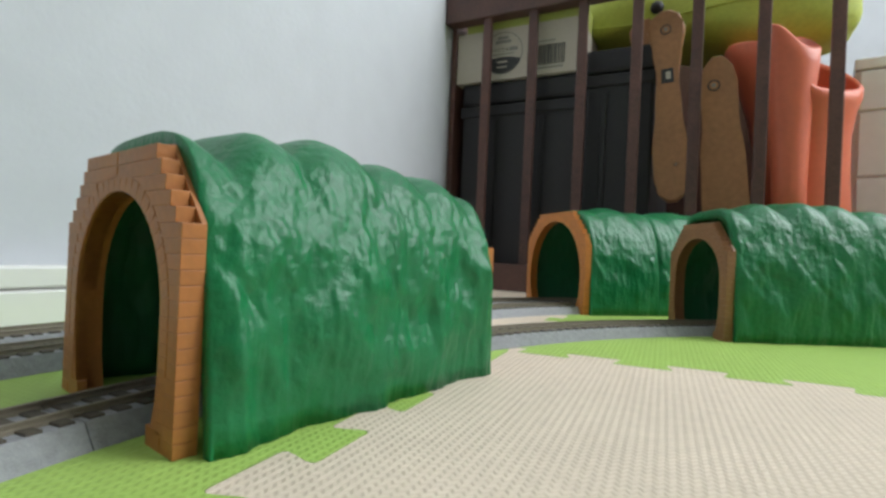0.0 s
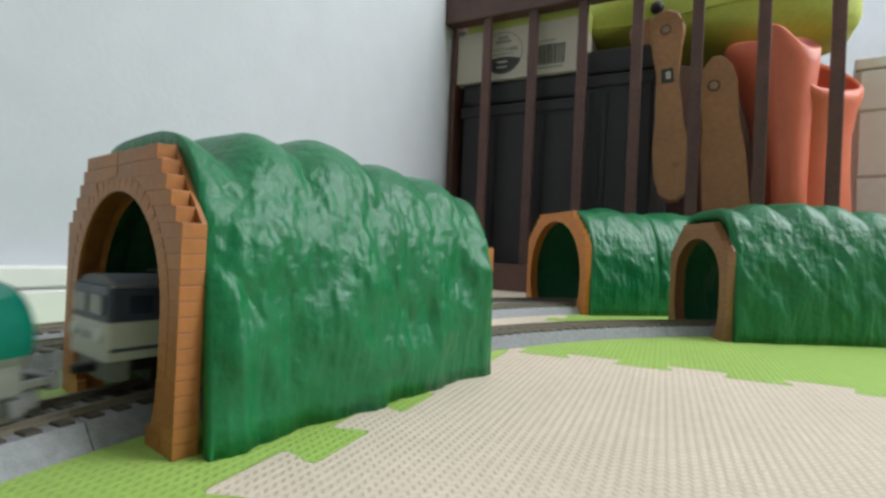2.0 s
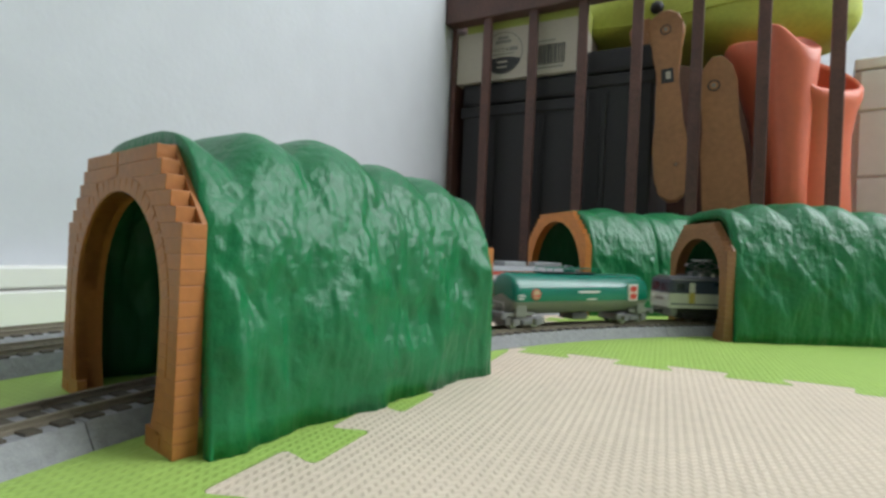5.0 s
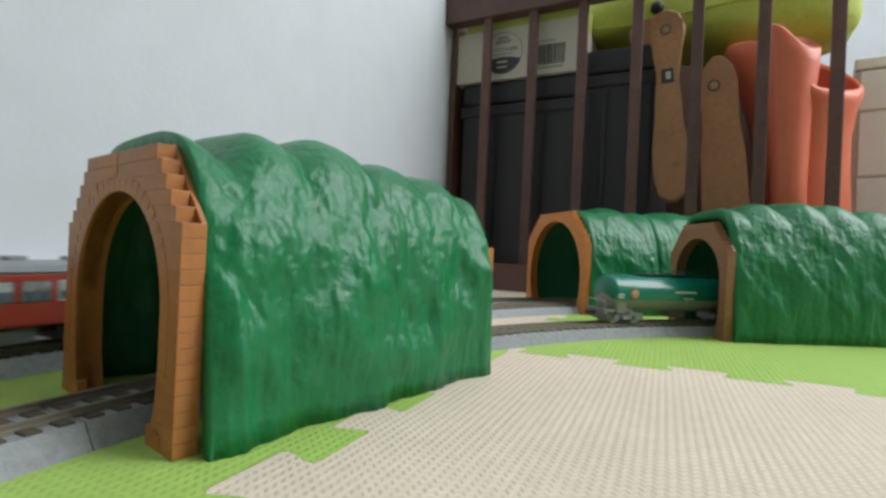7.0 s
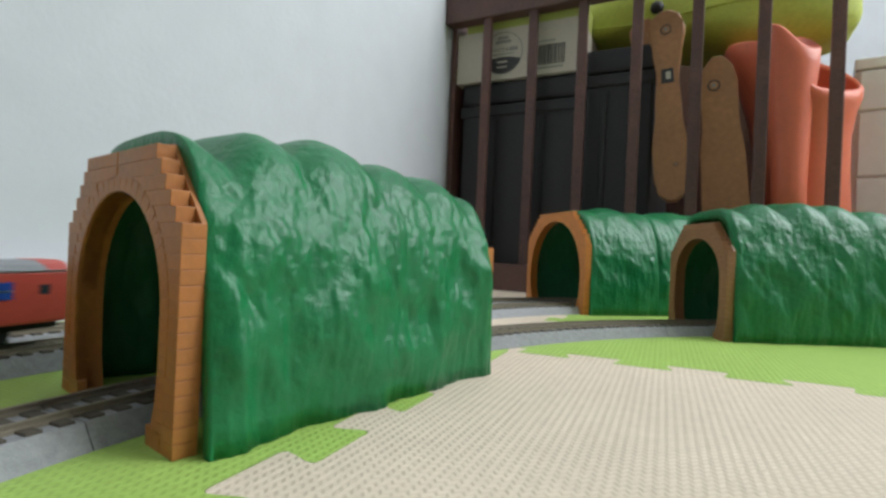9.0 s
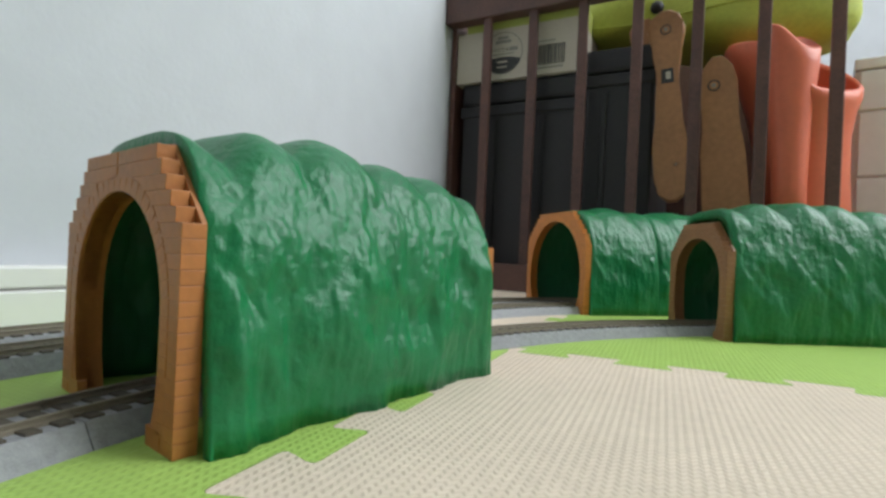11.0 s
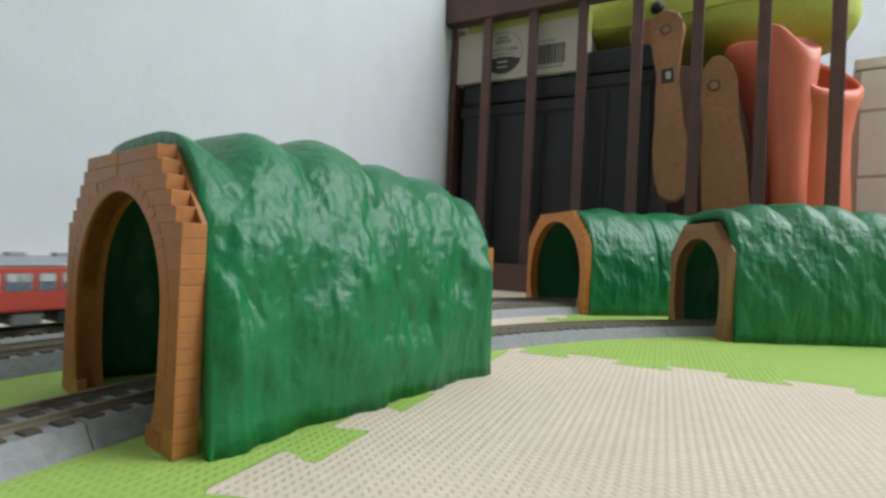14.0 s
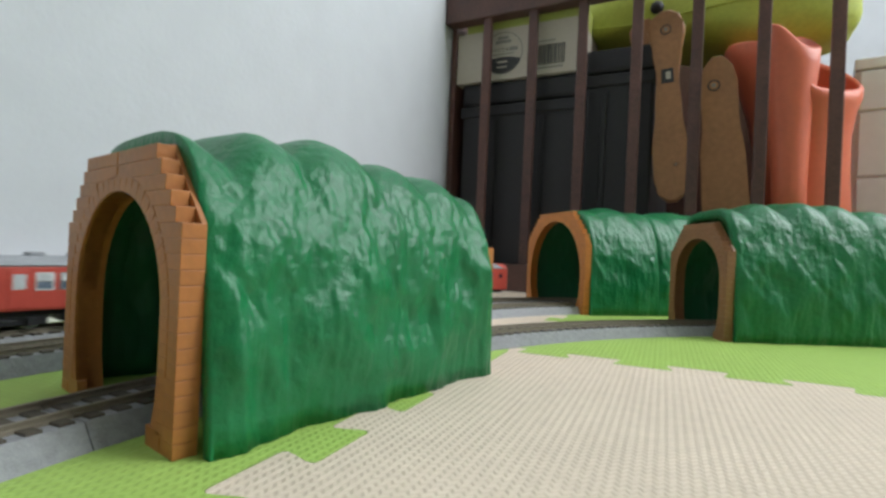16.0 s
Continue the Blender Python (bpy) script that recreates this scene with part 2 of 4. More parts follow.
# ---- foam mats in a chequer, with toothed edges ----
TILE, DEEP = 360.0, 9.2
MAT_TURN = math.atan2(-0.40, 0.9165)
MAT_CORNER = (27.0, 219.5)


def softened(pts, r):
    """An outline with its corners rounded off."""
    out = []
    n = len(pts)
    for k in range(n):
        a, b, c = (Vector(pts[(k + j) % n]) for j in (-1, 0, 1))
        da, dc = a - b, c - b
        if da.length < 0.01 or dc.length < 0.01:
            out.append(tuple(b))
            continue
        ra, rc = min(r, da.length * 0.45), min(r, dc.length * 0.45)
        p, q = b + da.normalized() * ra, b + dc.normalized() * rc
        for t in (0.0, 0.33, 0.67, 1.0):
            out.append(tuple(p.lerp(b, t).lerp(b.lerp(q, t), t)))
    return out


def mat_outline():
    """Square with interlocking dovetail teeth; opposite sides are each other's counterpart."""
    w = TILE / 19
    cuts_h = [0.0] + [w / 2 + k * w for k in range(19)] + [TILE]
    cuts_v = [0.0] + [27.3 + 17.55 * k for k in range(18)] + [TILE]
    g, e, r = 0.15, 1.6, DEEP / 2
    pts = []

    def side(cuts, outward, place):
        last = len(cuts) - 2
        for k in range(last + 1):
            out = outward(k)
            d = (r if out else -r) - g
            a0 = cuts[k] - (e if k else 0.0)
            a1 = cuts[k + 1] + (e if k < last else 0.0)
            if k == 0:
                a0 = 0.0 if out else r
            if k == last:
                a1 = TILE if out else TILE - r
            pts.extend((place(a0, d), place(a1, d)))

    top = lambda k: k % 2 == 0
    left = lambda k: k % 2 == 1
    side(cuts_h, lambda k: not top(k), lambda a, d: (a, -d))
    side([TILE - c for c in cuts_v[::-1]], lambda k: not left(18 - k), lambda a, d: (TILE + d, a))
    side([TILE - c for c in cuts_h[::-1]], lambda k: top(19 - k), lambda a, d: (TILE - a, TILE + d))
    side(cuts_v, left, lambda a, d: (-d, TILE - a))
    return softened(pts, 2.4)


def build_mats():
    rot = Matrix.Rotation(MAT_TURN, 4, "Z")
    base = Matrix.Translation((MAT_CORNER[0] * MM, MAT_CORNER[1] * MM, 0)) @ rot
    for i in range(-2, 3):
        for j in range(-3, 2):
            x, y = i * TILE, j * TILE
            q = base @ Vector((x * MM + TILE * MM / 2, y * MM + TILE * MM / 2, 0))
            rel = Vector((q.x * 1000, q.y * 1000)) - ORG
            uc, bc = rel.dot(AU), rel.dot(AB)
            if uc < -240 or bc > 240:
                continue
            beige = (i + j) % 2 != 0
            here = base @ Matrix.Translation((x * MM, y * MM, 0))
            bm = slab(mat_outline(), FLOOR, 0.0)
            bmesh.ops.recalc_face_normals(bm, faces=bm.faces[:])
            # trimmed where it meets the baseboard and the shelf
            inv = here.inverted()
            for (pu, pb), n in (((2.0, 0.0), -AU), ((0.0, -2.0), AB)):
                px, py = room(pu, pb)
                co, no = inv @ Vector((px * MM, py * MM, 0)), inv.to_3x3() @ Vector((n.x, n.y, 0))
                cut = bmesh.ops.bisect_plane(bm, geom=bm.verts[:] + bm.edges[:] + bm.faces[:], plane_co=co, plane_no=no, clear_outer=True)
                rim = [e for e in cut["geom_cut"] if isinstance(e, bmesh.types.BMEdge)]
                if rim:
                    bmesh.ops.contextual_create(bm, geom=rim)
            if not bm.faces:
                bm.free()
                continue
            ob = link("foam_mat_tile", bm, M_BEIGEMAT if beige else M_GREENMAT)
            ob.matrix_basis = here
            tagged(ob, ("beige" if beige else "light green") + " ribbed foam mat tile with interlocking teeth", "play mat", "foam mat tiles on the floor")


build_mats()


# ---- tracks ----
class Path:
    """A track centre line, by its length from the left end; points at half a millimetre."""

    def __init__(self, pts):
        self.p = np.array(pts)
        d = np.hypot(*np.diff(self.p, axis=0).T)
        self.s = np.concatenate([[0], np.cumsum(d)])

    def at(self, s):
        return np.array([np.interp(s, self.s, self.p[:, 0]), np.interp(s, self.s, self.p[:, 1])])

    def heading(self, s):
        d = self.at(s + 1.0) - self.at(s - 1.0)
        return math.atan2(d[1], d[0])


def arc(c, r, a0, a1, step=0.1):
    n = max(2, int(abs(a1 - a0) / step))
    return [(c[0] + r * math.cos(radians(a0 + (a1 - a0) * k / n)), c[1] + r * math.sin(radians(a0 + (a1 - a0) * k / n))) for k in range(n + 1)]


def line(p, h, length):
    n = int(length / 0.8)
    return [(p[0] + math.cos(radians(h)) * length * k / n, p[1] + math.sin(radians(h)) * length * k / n) for k in range(1, n + 1)]


def double_path(r):
    pts = arc((CX, CY), r, 350, 132)
    zero = len(arc((CX, CY), r, 350, 200)) - 1
    pts += line(pts[-1], 42, 90)
    k = r - R_A
    h = radians(42)
    c = (pts[-1][0] + (250 + k) * math.sin(h), pts[-1][1] - (250 + k) * math.cos(h))
    pts += arc(c, 250 + k, 132, 104)[1:]
    pts += line(pts[-1], 14, 260)
    h = radians(14)
    c = (pts[-1][0] + (414 + k) * math.sin(h), pts[-1][1] - (414 + k) * math.cos(h))
    pts += arc(c, 414 + k, 104, 10)[1:]
    path = Path(pts)
    path.zero = path.s[zero]
    return path


PATH_IN = Path(arc((CX, CY), R_IN, 515.5, 515.5 - 720))     # two turns of the loop
PATH_A, PATH_B = double_path(R_A), double_path(R_B)


def sweep(path, s0, s1, profile, step=6.0):
    """A closed profile of (side to the left, height) swept along the path."""
    bm = bmesh.new()
    n = max(2, int((s1 - s0) / step))
    rings = []
    for k in range(n + 1):
        s = s0 + (s1 - s0) * k / n
        q, h = path.at(s), path.heading(s)
        rings.append([bm.verts.new(((q[0] - math.sin(h) * a) * MM, (q[1] + math.cos(h) * a) * MM, z * MM)) for a, z in profile])
    m = len(profile)
    for a, b in zip(rings, rings[1:]):
        for i in range(m):
            bm.faces.new((a[i], a[(i + 1) % m], b[(i + 1) % m], b[i]))
    bm.faces.new(rings[0])
    bm.faces.new(rings[-1][::-1])
    return bm


BED = [(-12.5, 0), (12.5, 0), (11.6, 1.4), (9.4, 5.0), (-9.4, 5.0), (-11.6, 1.4)]
TIE_PITCH = 5.6


def rail_profile(c):
    return [(c - 0.7, 5.0), (c + 0.7, 5.0), (c + 0.6, 5.7), (c + 0.25, 5.8), (c + 0.25, 6.4), (c + 0.4, 6.5), (c + 0.4, RAIL), (c - 0.4, RAIL), (c - 0.4, 6.5), (c - 0.25, 6.4), (c - 0.25, 5.8), (c - 0.6, 5.7)]


TIE_MESH = None


def tie_mesh():
    global TIE_MESH
    if TIE_MESH is None:
        TIE_MESH = bpy.data.meshes.new("sleeper")
        bm = box(-1.45, 1.45, -8.8, 8.8, 4.4, 5.5, 0.15)
        bm.to_mesh(TIE_MESH)
        bm.free()
        TIE_MESH.materials.append(M_TIE)
    return TIE_MESH


def track_section(path, s0, s1, near, label, group):
    """One piece of plastic track: roadbed, two rails, sleepers."""
    th = empty("track_section", label, "model track", group)
    part("roadbed", sweep(path, s0 + 0.15, s1 - 0.15, BED), M_BALLAST, th)
    for c in (-4.5 - 0.5, 4.5 + 0.5):
        part("rail", sweep(path, s0 + 0.1, s1 - 0.1, rail_profile(c), 8.0), M_RAIL, th)
    n = int((s1 - s0) / TIE_PITCH)
    rest = bmesh.new()
    for k in range(n):
        s = s0 + (k + 0.5) * (s1 - s0) / n
        p, h = path.at(s), path.heading(s)
        m = Matrix.Translation((p[0] * MM, p[1] * MM, 0)) @ Matrix.Rotation(h, 4, "Z")
        if near:
            piece("sleeper", tie_mesh(), th, m)
        else:
            for v in (t := box(-1.45, 1.45, -8.8, 8.8, 4.4, 5.5)).verts:
                v.co = m @ v.co
            t.verts.index_update()
            ids = [rest.verts.new(v.co) for v in t.verts]
            for f in t.faces:
                rest.faces.new([ids[v.index] for v in f.verts])
            t.free()
    if not near:
        tagged(part("sleeper_rest", rest, M_TIE, th), kind="stuff")
    else:
        rest.free()
    return th


def build_tracks():
    seg = R_IN * radians(45)
    for k in range(8):
        track_section(PATH_IN, k * seg, (k + 1) * seg, k in (0, 7), "curved grey model track with brown sleepers on the mat", "inner track loop")
    for path in (PATH_A, PATH_B):
        z = path.zero
        cuts = [0.0]
        while cuts[-1] < z + 270 - 1:
            cuts.append(cuts[-1] + (z + 270) / 5)
        cuts += [z + 270 + 225, z + 270 + 450, z + 270 + 720]
        cuts += [path.s[-1] - 330, path.s[-1] - 2]
        for a, b in zip(cuts, cuts[1:]):
            near = z + 260 < (a + b) / 2 < z + 700
            track_section(path, a, b, near, "grey model track with brown sleepers beside a second track", "outer double track")


build_tracks()


# ---- tunnels ----
def portal(parent, w, h, w_top, z_sh, w_open, z_crown, v, away, steps=6, proud=0.0, plastic=None, inset=0.0):
    """A brick portal at the length v of the tunnel; away = 1 faces back along the axis, -1 ahead. Axis x, width y."""
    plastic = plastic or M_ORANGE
    hw, ht, ho = w / 2, w_top / 2, w_open / 2
    d = 4.6
    y0 = lambda a: v - a * away
    # opening: a horseshoe
    def hoop(extra, n=22):
        zc = z_crown - ho
        pts = []
        for k in range(n + 1):
            a = math.pi * k / n
            pts.append(((ho + extra) * math.cos(a), max(zc, 0) + (z_crown + extra - max(zc, 0)) * math.sin(a)))
        return pts
    foot = ho * 0.86
    inner = [(foot, 0.0), (ho * 0.97, z_crown * 0.18), (ho, z_crown * 0.36)] + hoop(0) + [(-ho, z_crown * 0.36), (-ho * 0.97, z_crown * 0.18), (-foot, 0.0)]
    zi, hi_ = z_sh - inset, h - inset * 0.6
    outer = [(-hw, 0), (-hw, zi), (-ht + inset, hi_), (ht - inset, hi_), (hw, zi), (hw, 0)]
    turn = Matrix(((0, 1, 0, 0), (1, 0, 0, 0), (0, 0, 1, 0), (0, 0, 0, 1)))

    def plate(out, a, b):
        bm = prism(out + inner, y0(a), y0(b))
        bmesh.ops.transform(bm, matrix=turn, verts=bm.verts[:])
        bmesh.ops.triangulate(bm, faces=[f for f in bm.faces if len(f.verts) > 4])
        return bm

    body = part("portal", plate(outer, -0.1, 0.9), plastic, parent, "orange-brown brick tunnel portal")
    # front layer, with stepped shoulders
    out = [(-hw + 0.35, 0), (-hw + 0.35, z_sh)]
    for k in range(1, steps + 1):
        x0 = -hw + 0.35 + (hw - ht) * max(0.0, k - proud) / steps
        z0 = z_sh + (h - 0.6 - z_sh) * (k - 1) / (steps - 1) if k < steps else h - 0.6
        out += [(x0, out[-1][1]), (x0, z0 if k < steps else h - 0.6)]
    full = out + [(-x, z) for x, z in out[::-1]]
    part("stepped_front", plate(full, 0.9, d - 0.17), plastic, body)
    # face bricks: quoins at both sides, arch stones, shoulder courses
    courses = 15
    ch = z_sh / courses
    made = {}

    def brick(yc, zc, wy, wz, roll=0.0, depth=1.0):
        key = (round(wy, 1), round(wz, 1), depth)
        if key not in made:
            me = bpy.data.meshes.new("brick")
            bm = box(-depth / 2, depth / 2, -wy / 2, wy / 2, -wz / 2, wz / 2, 0.13)
            bm.to_mesh(me)
            bm.free()
            me.materials.append(plastic)
            made[key] = me
        m = Matrix.Translation(((v - away * (d - depth / 2)) * MM, yc * MM, zc * MM)) @ Matrix.Rotation(roll, 4, "X")
        piece("brick", made[key], body, m)

    # lining of the opening
    lin = bmesh.new()
    a_, b_ = y0(d - 0.9), y0(-1.6)
    rows = []
    for x_, e in ((a_, 0.0), (b_, 0.0), (b_, 1.2), (a_, 1.2)):
        rows.append([lin.verts.new((x_ * MM, (q + math.copysign(e, q)) * MM, (zz + (e if zz > z_crown - ho else 0)) * MM)) for q, zz in inner])
    for p_, q_ in zip(rows, rows[1:] + rows[:1]):
        for k in range(len(inner) - 1):
            lin.faces.new((p_[k], p_[k + 1], q_[k + 1], q_[k]))
    part("lining", lin, plastic, body)
    ring = max(2.6, z_crown * 0.075)
    for sy in (-1, 1):
        for k in range(courses):
            z = (k + 0.5) * ch
            q = min((abs(a) for a, b in inner if abs(b - z) < 4.5), default=ho)
            lo = max(q, ho * 0.97 if z < z_crown * 0.5 else 0) + ring + 0.4
            zc = z_crown - ho
            if z > zc:
                lo = (ho + ring) * math.sqrt(max(0, 1 - ((z - zc) / (z_crown - zc + ring)) ** 2)) + 0.5
            hi = hw + 0.06
            if hi - lo > 1.0:
                brick(sy * (lo + hi) / 2, z, hi - lo, ch - 0.09, 0.0, 4.72)
        for k in range(1, steps):
            z0 = z_sh + (h - 0.6 - z_sh) * (k - 1) / (steps - 1)
            z1 = z_sh + (h - 0.6 - z_sh) * k / (steps - 1)
            z = (z0 + z1) / 2
            zc = z_crown - ho
            r2 = 1 - ((z - zc) / (z_crown - zc + ring)) ** 2
            lo = (ho + ring) * math.sqrt(r2) + 0.5 if r2 > 0 else 0.4
            hi = hw - (hw - ht) * max(0.0, k - proud) / steps - 0.4
            if hi - lo > 1.0:
                brick(sy * (lo + hi) / 2, z, hi - lo, z1 - z0 - 0.1, 0.0, 3.6)
        # ring stones down the legs and a foot block
        for k in range(9):
            z0 = z_crown * 0.06 + k * (z_crown - ho - z_crown * 0.06) / 9
            z1 = z0 + (z_crown - ho - z_crown * 0.06) / 9
            brick(sy * (ho + ring / 2), (z0 + z1) / 2, ring - 0.1, z1 - z0 - 0.1, 0.0, 1.2)
        brick(sy * (foot + 2.6), 2.0, 6.5, 4.0, 0.0, 2.2)
    n = 25
    for k in range(n):
        a = math.pi * (k + 0.5) / n
        zc = z_crown - ho
        brick((ho + ring / 2) * math.cos(a), zc + (ho + ring / 2) * math.sin(a), ring - 0.1, math.pi * (ho + ring / 2) / n - 0.1, a, 1.2)
    return body


def hill(parent, v0, v1, w, h, seed, humps, flare, relief, swell, fall, droop):
    """A glossy moulded plastic hillside: an arched shell with folds running down its flanks."""
    bm = bmesh.new()
    nv, na = 190, 200
    hw = w / 2
    clefts = humps if isinstance(humps, tuple) else tuple(humps * (k - 0.5) for k in range(12))

    def hump(v):
        """0 in a cleft between two humps, 1 on top of a hump."""
        for a, b in zip(clefts, clefts[1:]):
            if a <= v <= b:
                return math.sin(math.pi * (v - a) / (b - a))
        return 0.0

    # resting profile: up the flank, over the shoulder, to the top
    prof = []
    for k in range(na + 1):
        a = math.pi * k / na
        c, s = math.cos(a), math.sin(a)
        e = 0.46
        y = hw * math.copysign(abs(c) ** e, c)
        z = h * s ** 0.62
        prof.append((y, z))
    rows = []
    for i in range(nv + 1):
        v = v0 + (v1 - v0) * i / nv
        ends = min(1.0, (v - v0) / 5.0, (v1 - v) / 5.0)
        dip = -0.05 * max(0.0, 1 - (v - v0) / 16.0) ** 1.5 - 0.03 * max(0.0, 1 - (v1 - v) / 12.0)
        row = []
        for k, (y, z) in enumerate(prof):
            f = z / h
            side = 1 if y > 0 else -1
            p = Vector((v / 19.0 + seed, z / 60.0, side * 3.1 + y / 45.0))
            fold = noise.noise(p) * 3.0 + noise.noise(p * 2.3 + Vector((7, 1, 3))) * 1.7
            fine = noise.noise(Vector((v / 3.6 + seed * 2, z / 14.0, y / 9.0))) * 0.5
            fine -= abs(noise.noise(Vector((v / 11.0 + z / 40.0 + seed, z / 22.0, y / 16.0)))) * 1.3 - 0.35
            fine += noise.noise(Vector((v / 2.0 + seed, z / 4.0, y / 4.0))) * 0.26
            fine += noise.noise(Vector((v / 1.7 + seed, z / 24.0, y / 9.0 + 4))) * 0.45 * relief ** 2 * (1 - f)
            shoulder = max(0.0, 1 - abs(f - 0.72) / 0.3)
            fine += (abs(noise.noise(Vector((v / 4.2 - z / 9.0 + seed, z / 6.0, y / 7.0)))) - 0.25) * 1.0 * relief * shoulder
            lump = noise.turbulence(Vector((v / 17.0 + seed, y / 15.0, z / 17.0)), 3, True) * 1.9
            top = min(1.0, max(0.0, (f - 0.5) / 0.45))
            dent = noise.noise(Vector((v / 13.0 + seed * 1.7, z / 15.0 + v / 60.0, y / 40.0 + 9))) * 3.0
            dent -= max(0.0, 0.22 - abs(noise.noise(Vector((v / 16.0 + z / 24.0 + seed, z / 40.0, side + 2.0))))) * 4.2
            fold += dent * (1 - top) * min(1.0, f * 4)
            # domes along the crest, parted by grooves that slant down the flanks
            wander = noise.noise(Vector((v / 30.0, z / 25.0, seed))) * 5.0
            dome = hump(v + 0.35 * (h - z) * (1 - top) + wander) ** 0.65 - 0.72
            crest = 4.8 * (hump(v + wander * 0.12) ** 0.9 - 0.6) * top
            crest += (fall * 0.2 - fall * min(1.0, v / 75.0)) * top
            crest -= droop * max(0.0, (v - v0) / (v1 - v0) - 0.55) * top
            crest += sum(up * math.exp(-((v - at) / wide) ** 2) for at, up, wide in swell) * top
            crest += dip * z + noise.noise(Vector((v / 24 + seed, y / 25, 5))) * 1.2 * top
            fold = fold * relief + dome * 0.9 * relief * f * (1 - 0.5 * top)
            out = (fold * (1 - top * 0.75) + fine * (0.45 + 0.55 * relief) * (1 - top * 0.5) + lump * relief * (1 - top * 0.5) - 0.6) * (0.35 + 0.65 * max(ends, 0))
            out -= (1.5 * min(1.0, f / 0.5) - 0.5) * (1 - max(0.0, min(1.0, (v - v0) / 3.5, (v1 - v) / 3.5))) ** 2
            out += flare * (1 - f) ** 3 * max(0.0, 1 - (v - v0) / (v1 - v0) * 1.3)
            belly = 1.8 * math.sin(math.pi * min(1, f / 0.8)) * (0.4 + 0.6 * ends)
            ny = y / hw
            q = Vector((v, y + side * (out + belly) * min(1.0, abs(ny) * 1.4), z + (out * 0.6 + crest) * f ** 2))
            if k in (0, na):
                q.z = 0.0
            row.append(bm.verts.new(q * MM))
        rows.append(row)
    # a lip turned in at both ends
    for at, x in ((0, v0), (-1, v1)):
        lip = [bm.verts.new((x * MM, q.co.y * 0.93, q.co.z * 0.935)) for q in rows[at]]
        rows = [lip] + rows if at == 0 else rows + [lip]
    for a, b in zip(rows, rows[1:]):
        for k in range(na):
            bm.faces.new((a[k], a[k + 1], b[k + 1], b[k])).smooth = True
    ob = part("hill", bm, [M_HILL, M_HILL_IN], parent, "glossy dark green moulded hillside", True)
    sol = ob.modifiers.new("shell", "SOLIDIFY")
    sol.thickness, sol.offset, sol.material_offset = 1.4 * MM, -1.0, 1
    return ob


def tunnel(x, y, heading, length, w, h, w_top, z_sh, w_open, z_crown, seed, label, humps=25.0, hills=((0, 1),), grow=2.5, rise=6.3, flare=0.5, steps=6, proud=0.0, relief=0.7, swell=(), fall=0.0, plastic=None, inset=0.0, droop=0.0):
    """A toy tunnel whose near right foot stands at x, y; it runs along the heading."""
    th = empty("toy_tunnel", label, "toy tunnel", "toy tunnels over the tracks")
    a = radians(heading)
    left = Vector((-math.sin(a), math.cos(a)))
    o = Vector((x, y)) + left * (w / 2) + Vector((math.cos(a), math.sin(a))) * 4.6
    th.matrix_basis = Matrix.Translation((o.x * MM, o.y * MM, 0)) @ Matrix.Rotation(a, 4, "Z")
    portal(th, w, h, w_top, z_sh, w_open, z_crown, 0.0, 1, steps, proud, plastic, inset)
    portal(th, w, h - 1.5, w_top - 2.0, z_sh - 1.5, w_open, z_crown, length - 4.4, -1, steps, proud, plastic, inset)
    for k, (f0, f1) in enumerate(hills):
        hill(th, 0.12 + (length - 1.92) * f0, -0.6 + (length - 1.2) * f1, w + grow, h + rise, seed + k * 3.7, humps, flare, relief, swell, fall, droop)
    return th


tunnel(-48.0, 93.2, 51, 99, 66, 60.5, 37, 44, 50, 51, 1.3, "green hill tunnel with orange brick portals over curved track", humps=(-14.0, 8.6, 25.8, 51.5, 70.5, 91.0, 112.0, 140.0), flare=3.0, relief=0.85, fall=2.5, swell=((36.0, 1.6, 16.0), (10.0, -2.8, 8.0)), droop=4.0)
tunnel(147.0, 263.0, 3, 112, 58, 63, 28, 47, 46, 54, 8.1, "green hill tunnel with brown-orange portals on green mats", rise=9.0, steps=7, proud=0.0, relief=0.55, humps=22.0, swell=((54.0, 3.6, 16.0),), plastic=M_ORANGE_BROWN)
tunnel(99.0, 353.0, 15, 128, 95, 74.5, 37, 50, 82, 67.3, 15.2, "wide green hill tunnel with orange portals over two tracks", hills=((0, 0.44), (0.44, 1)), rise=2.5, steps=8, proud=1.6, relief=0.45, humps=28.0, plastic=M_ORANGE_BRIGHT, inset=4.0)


# ---- the slatted shelf and what it holds; u along the front, y away from it ----
def placed(ob, u, b, z=0.0, turn=0.0):
    ob.matrix_basis = room_pose(u, b, z) @ Matrix.Rotation(radians(turn), 4, "Z")
    return ob


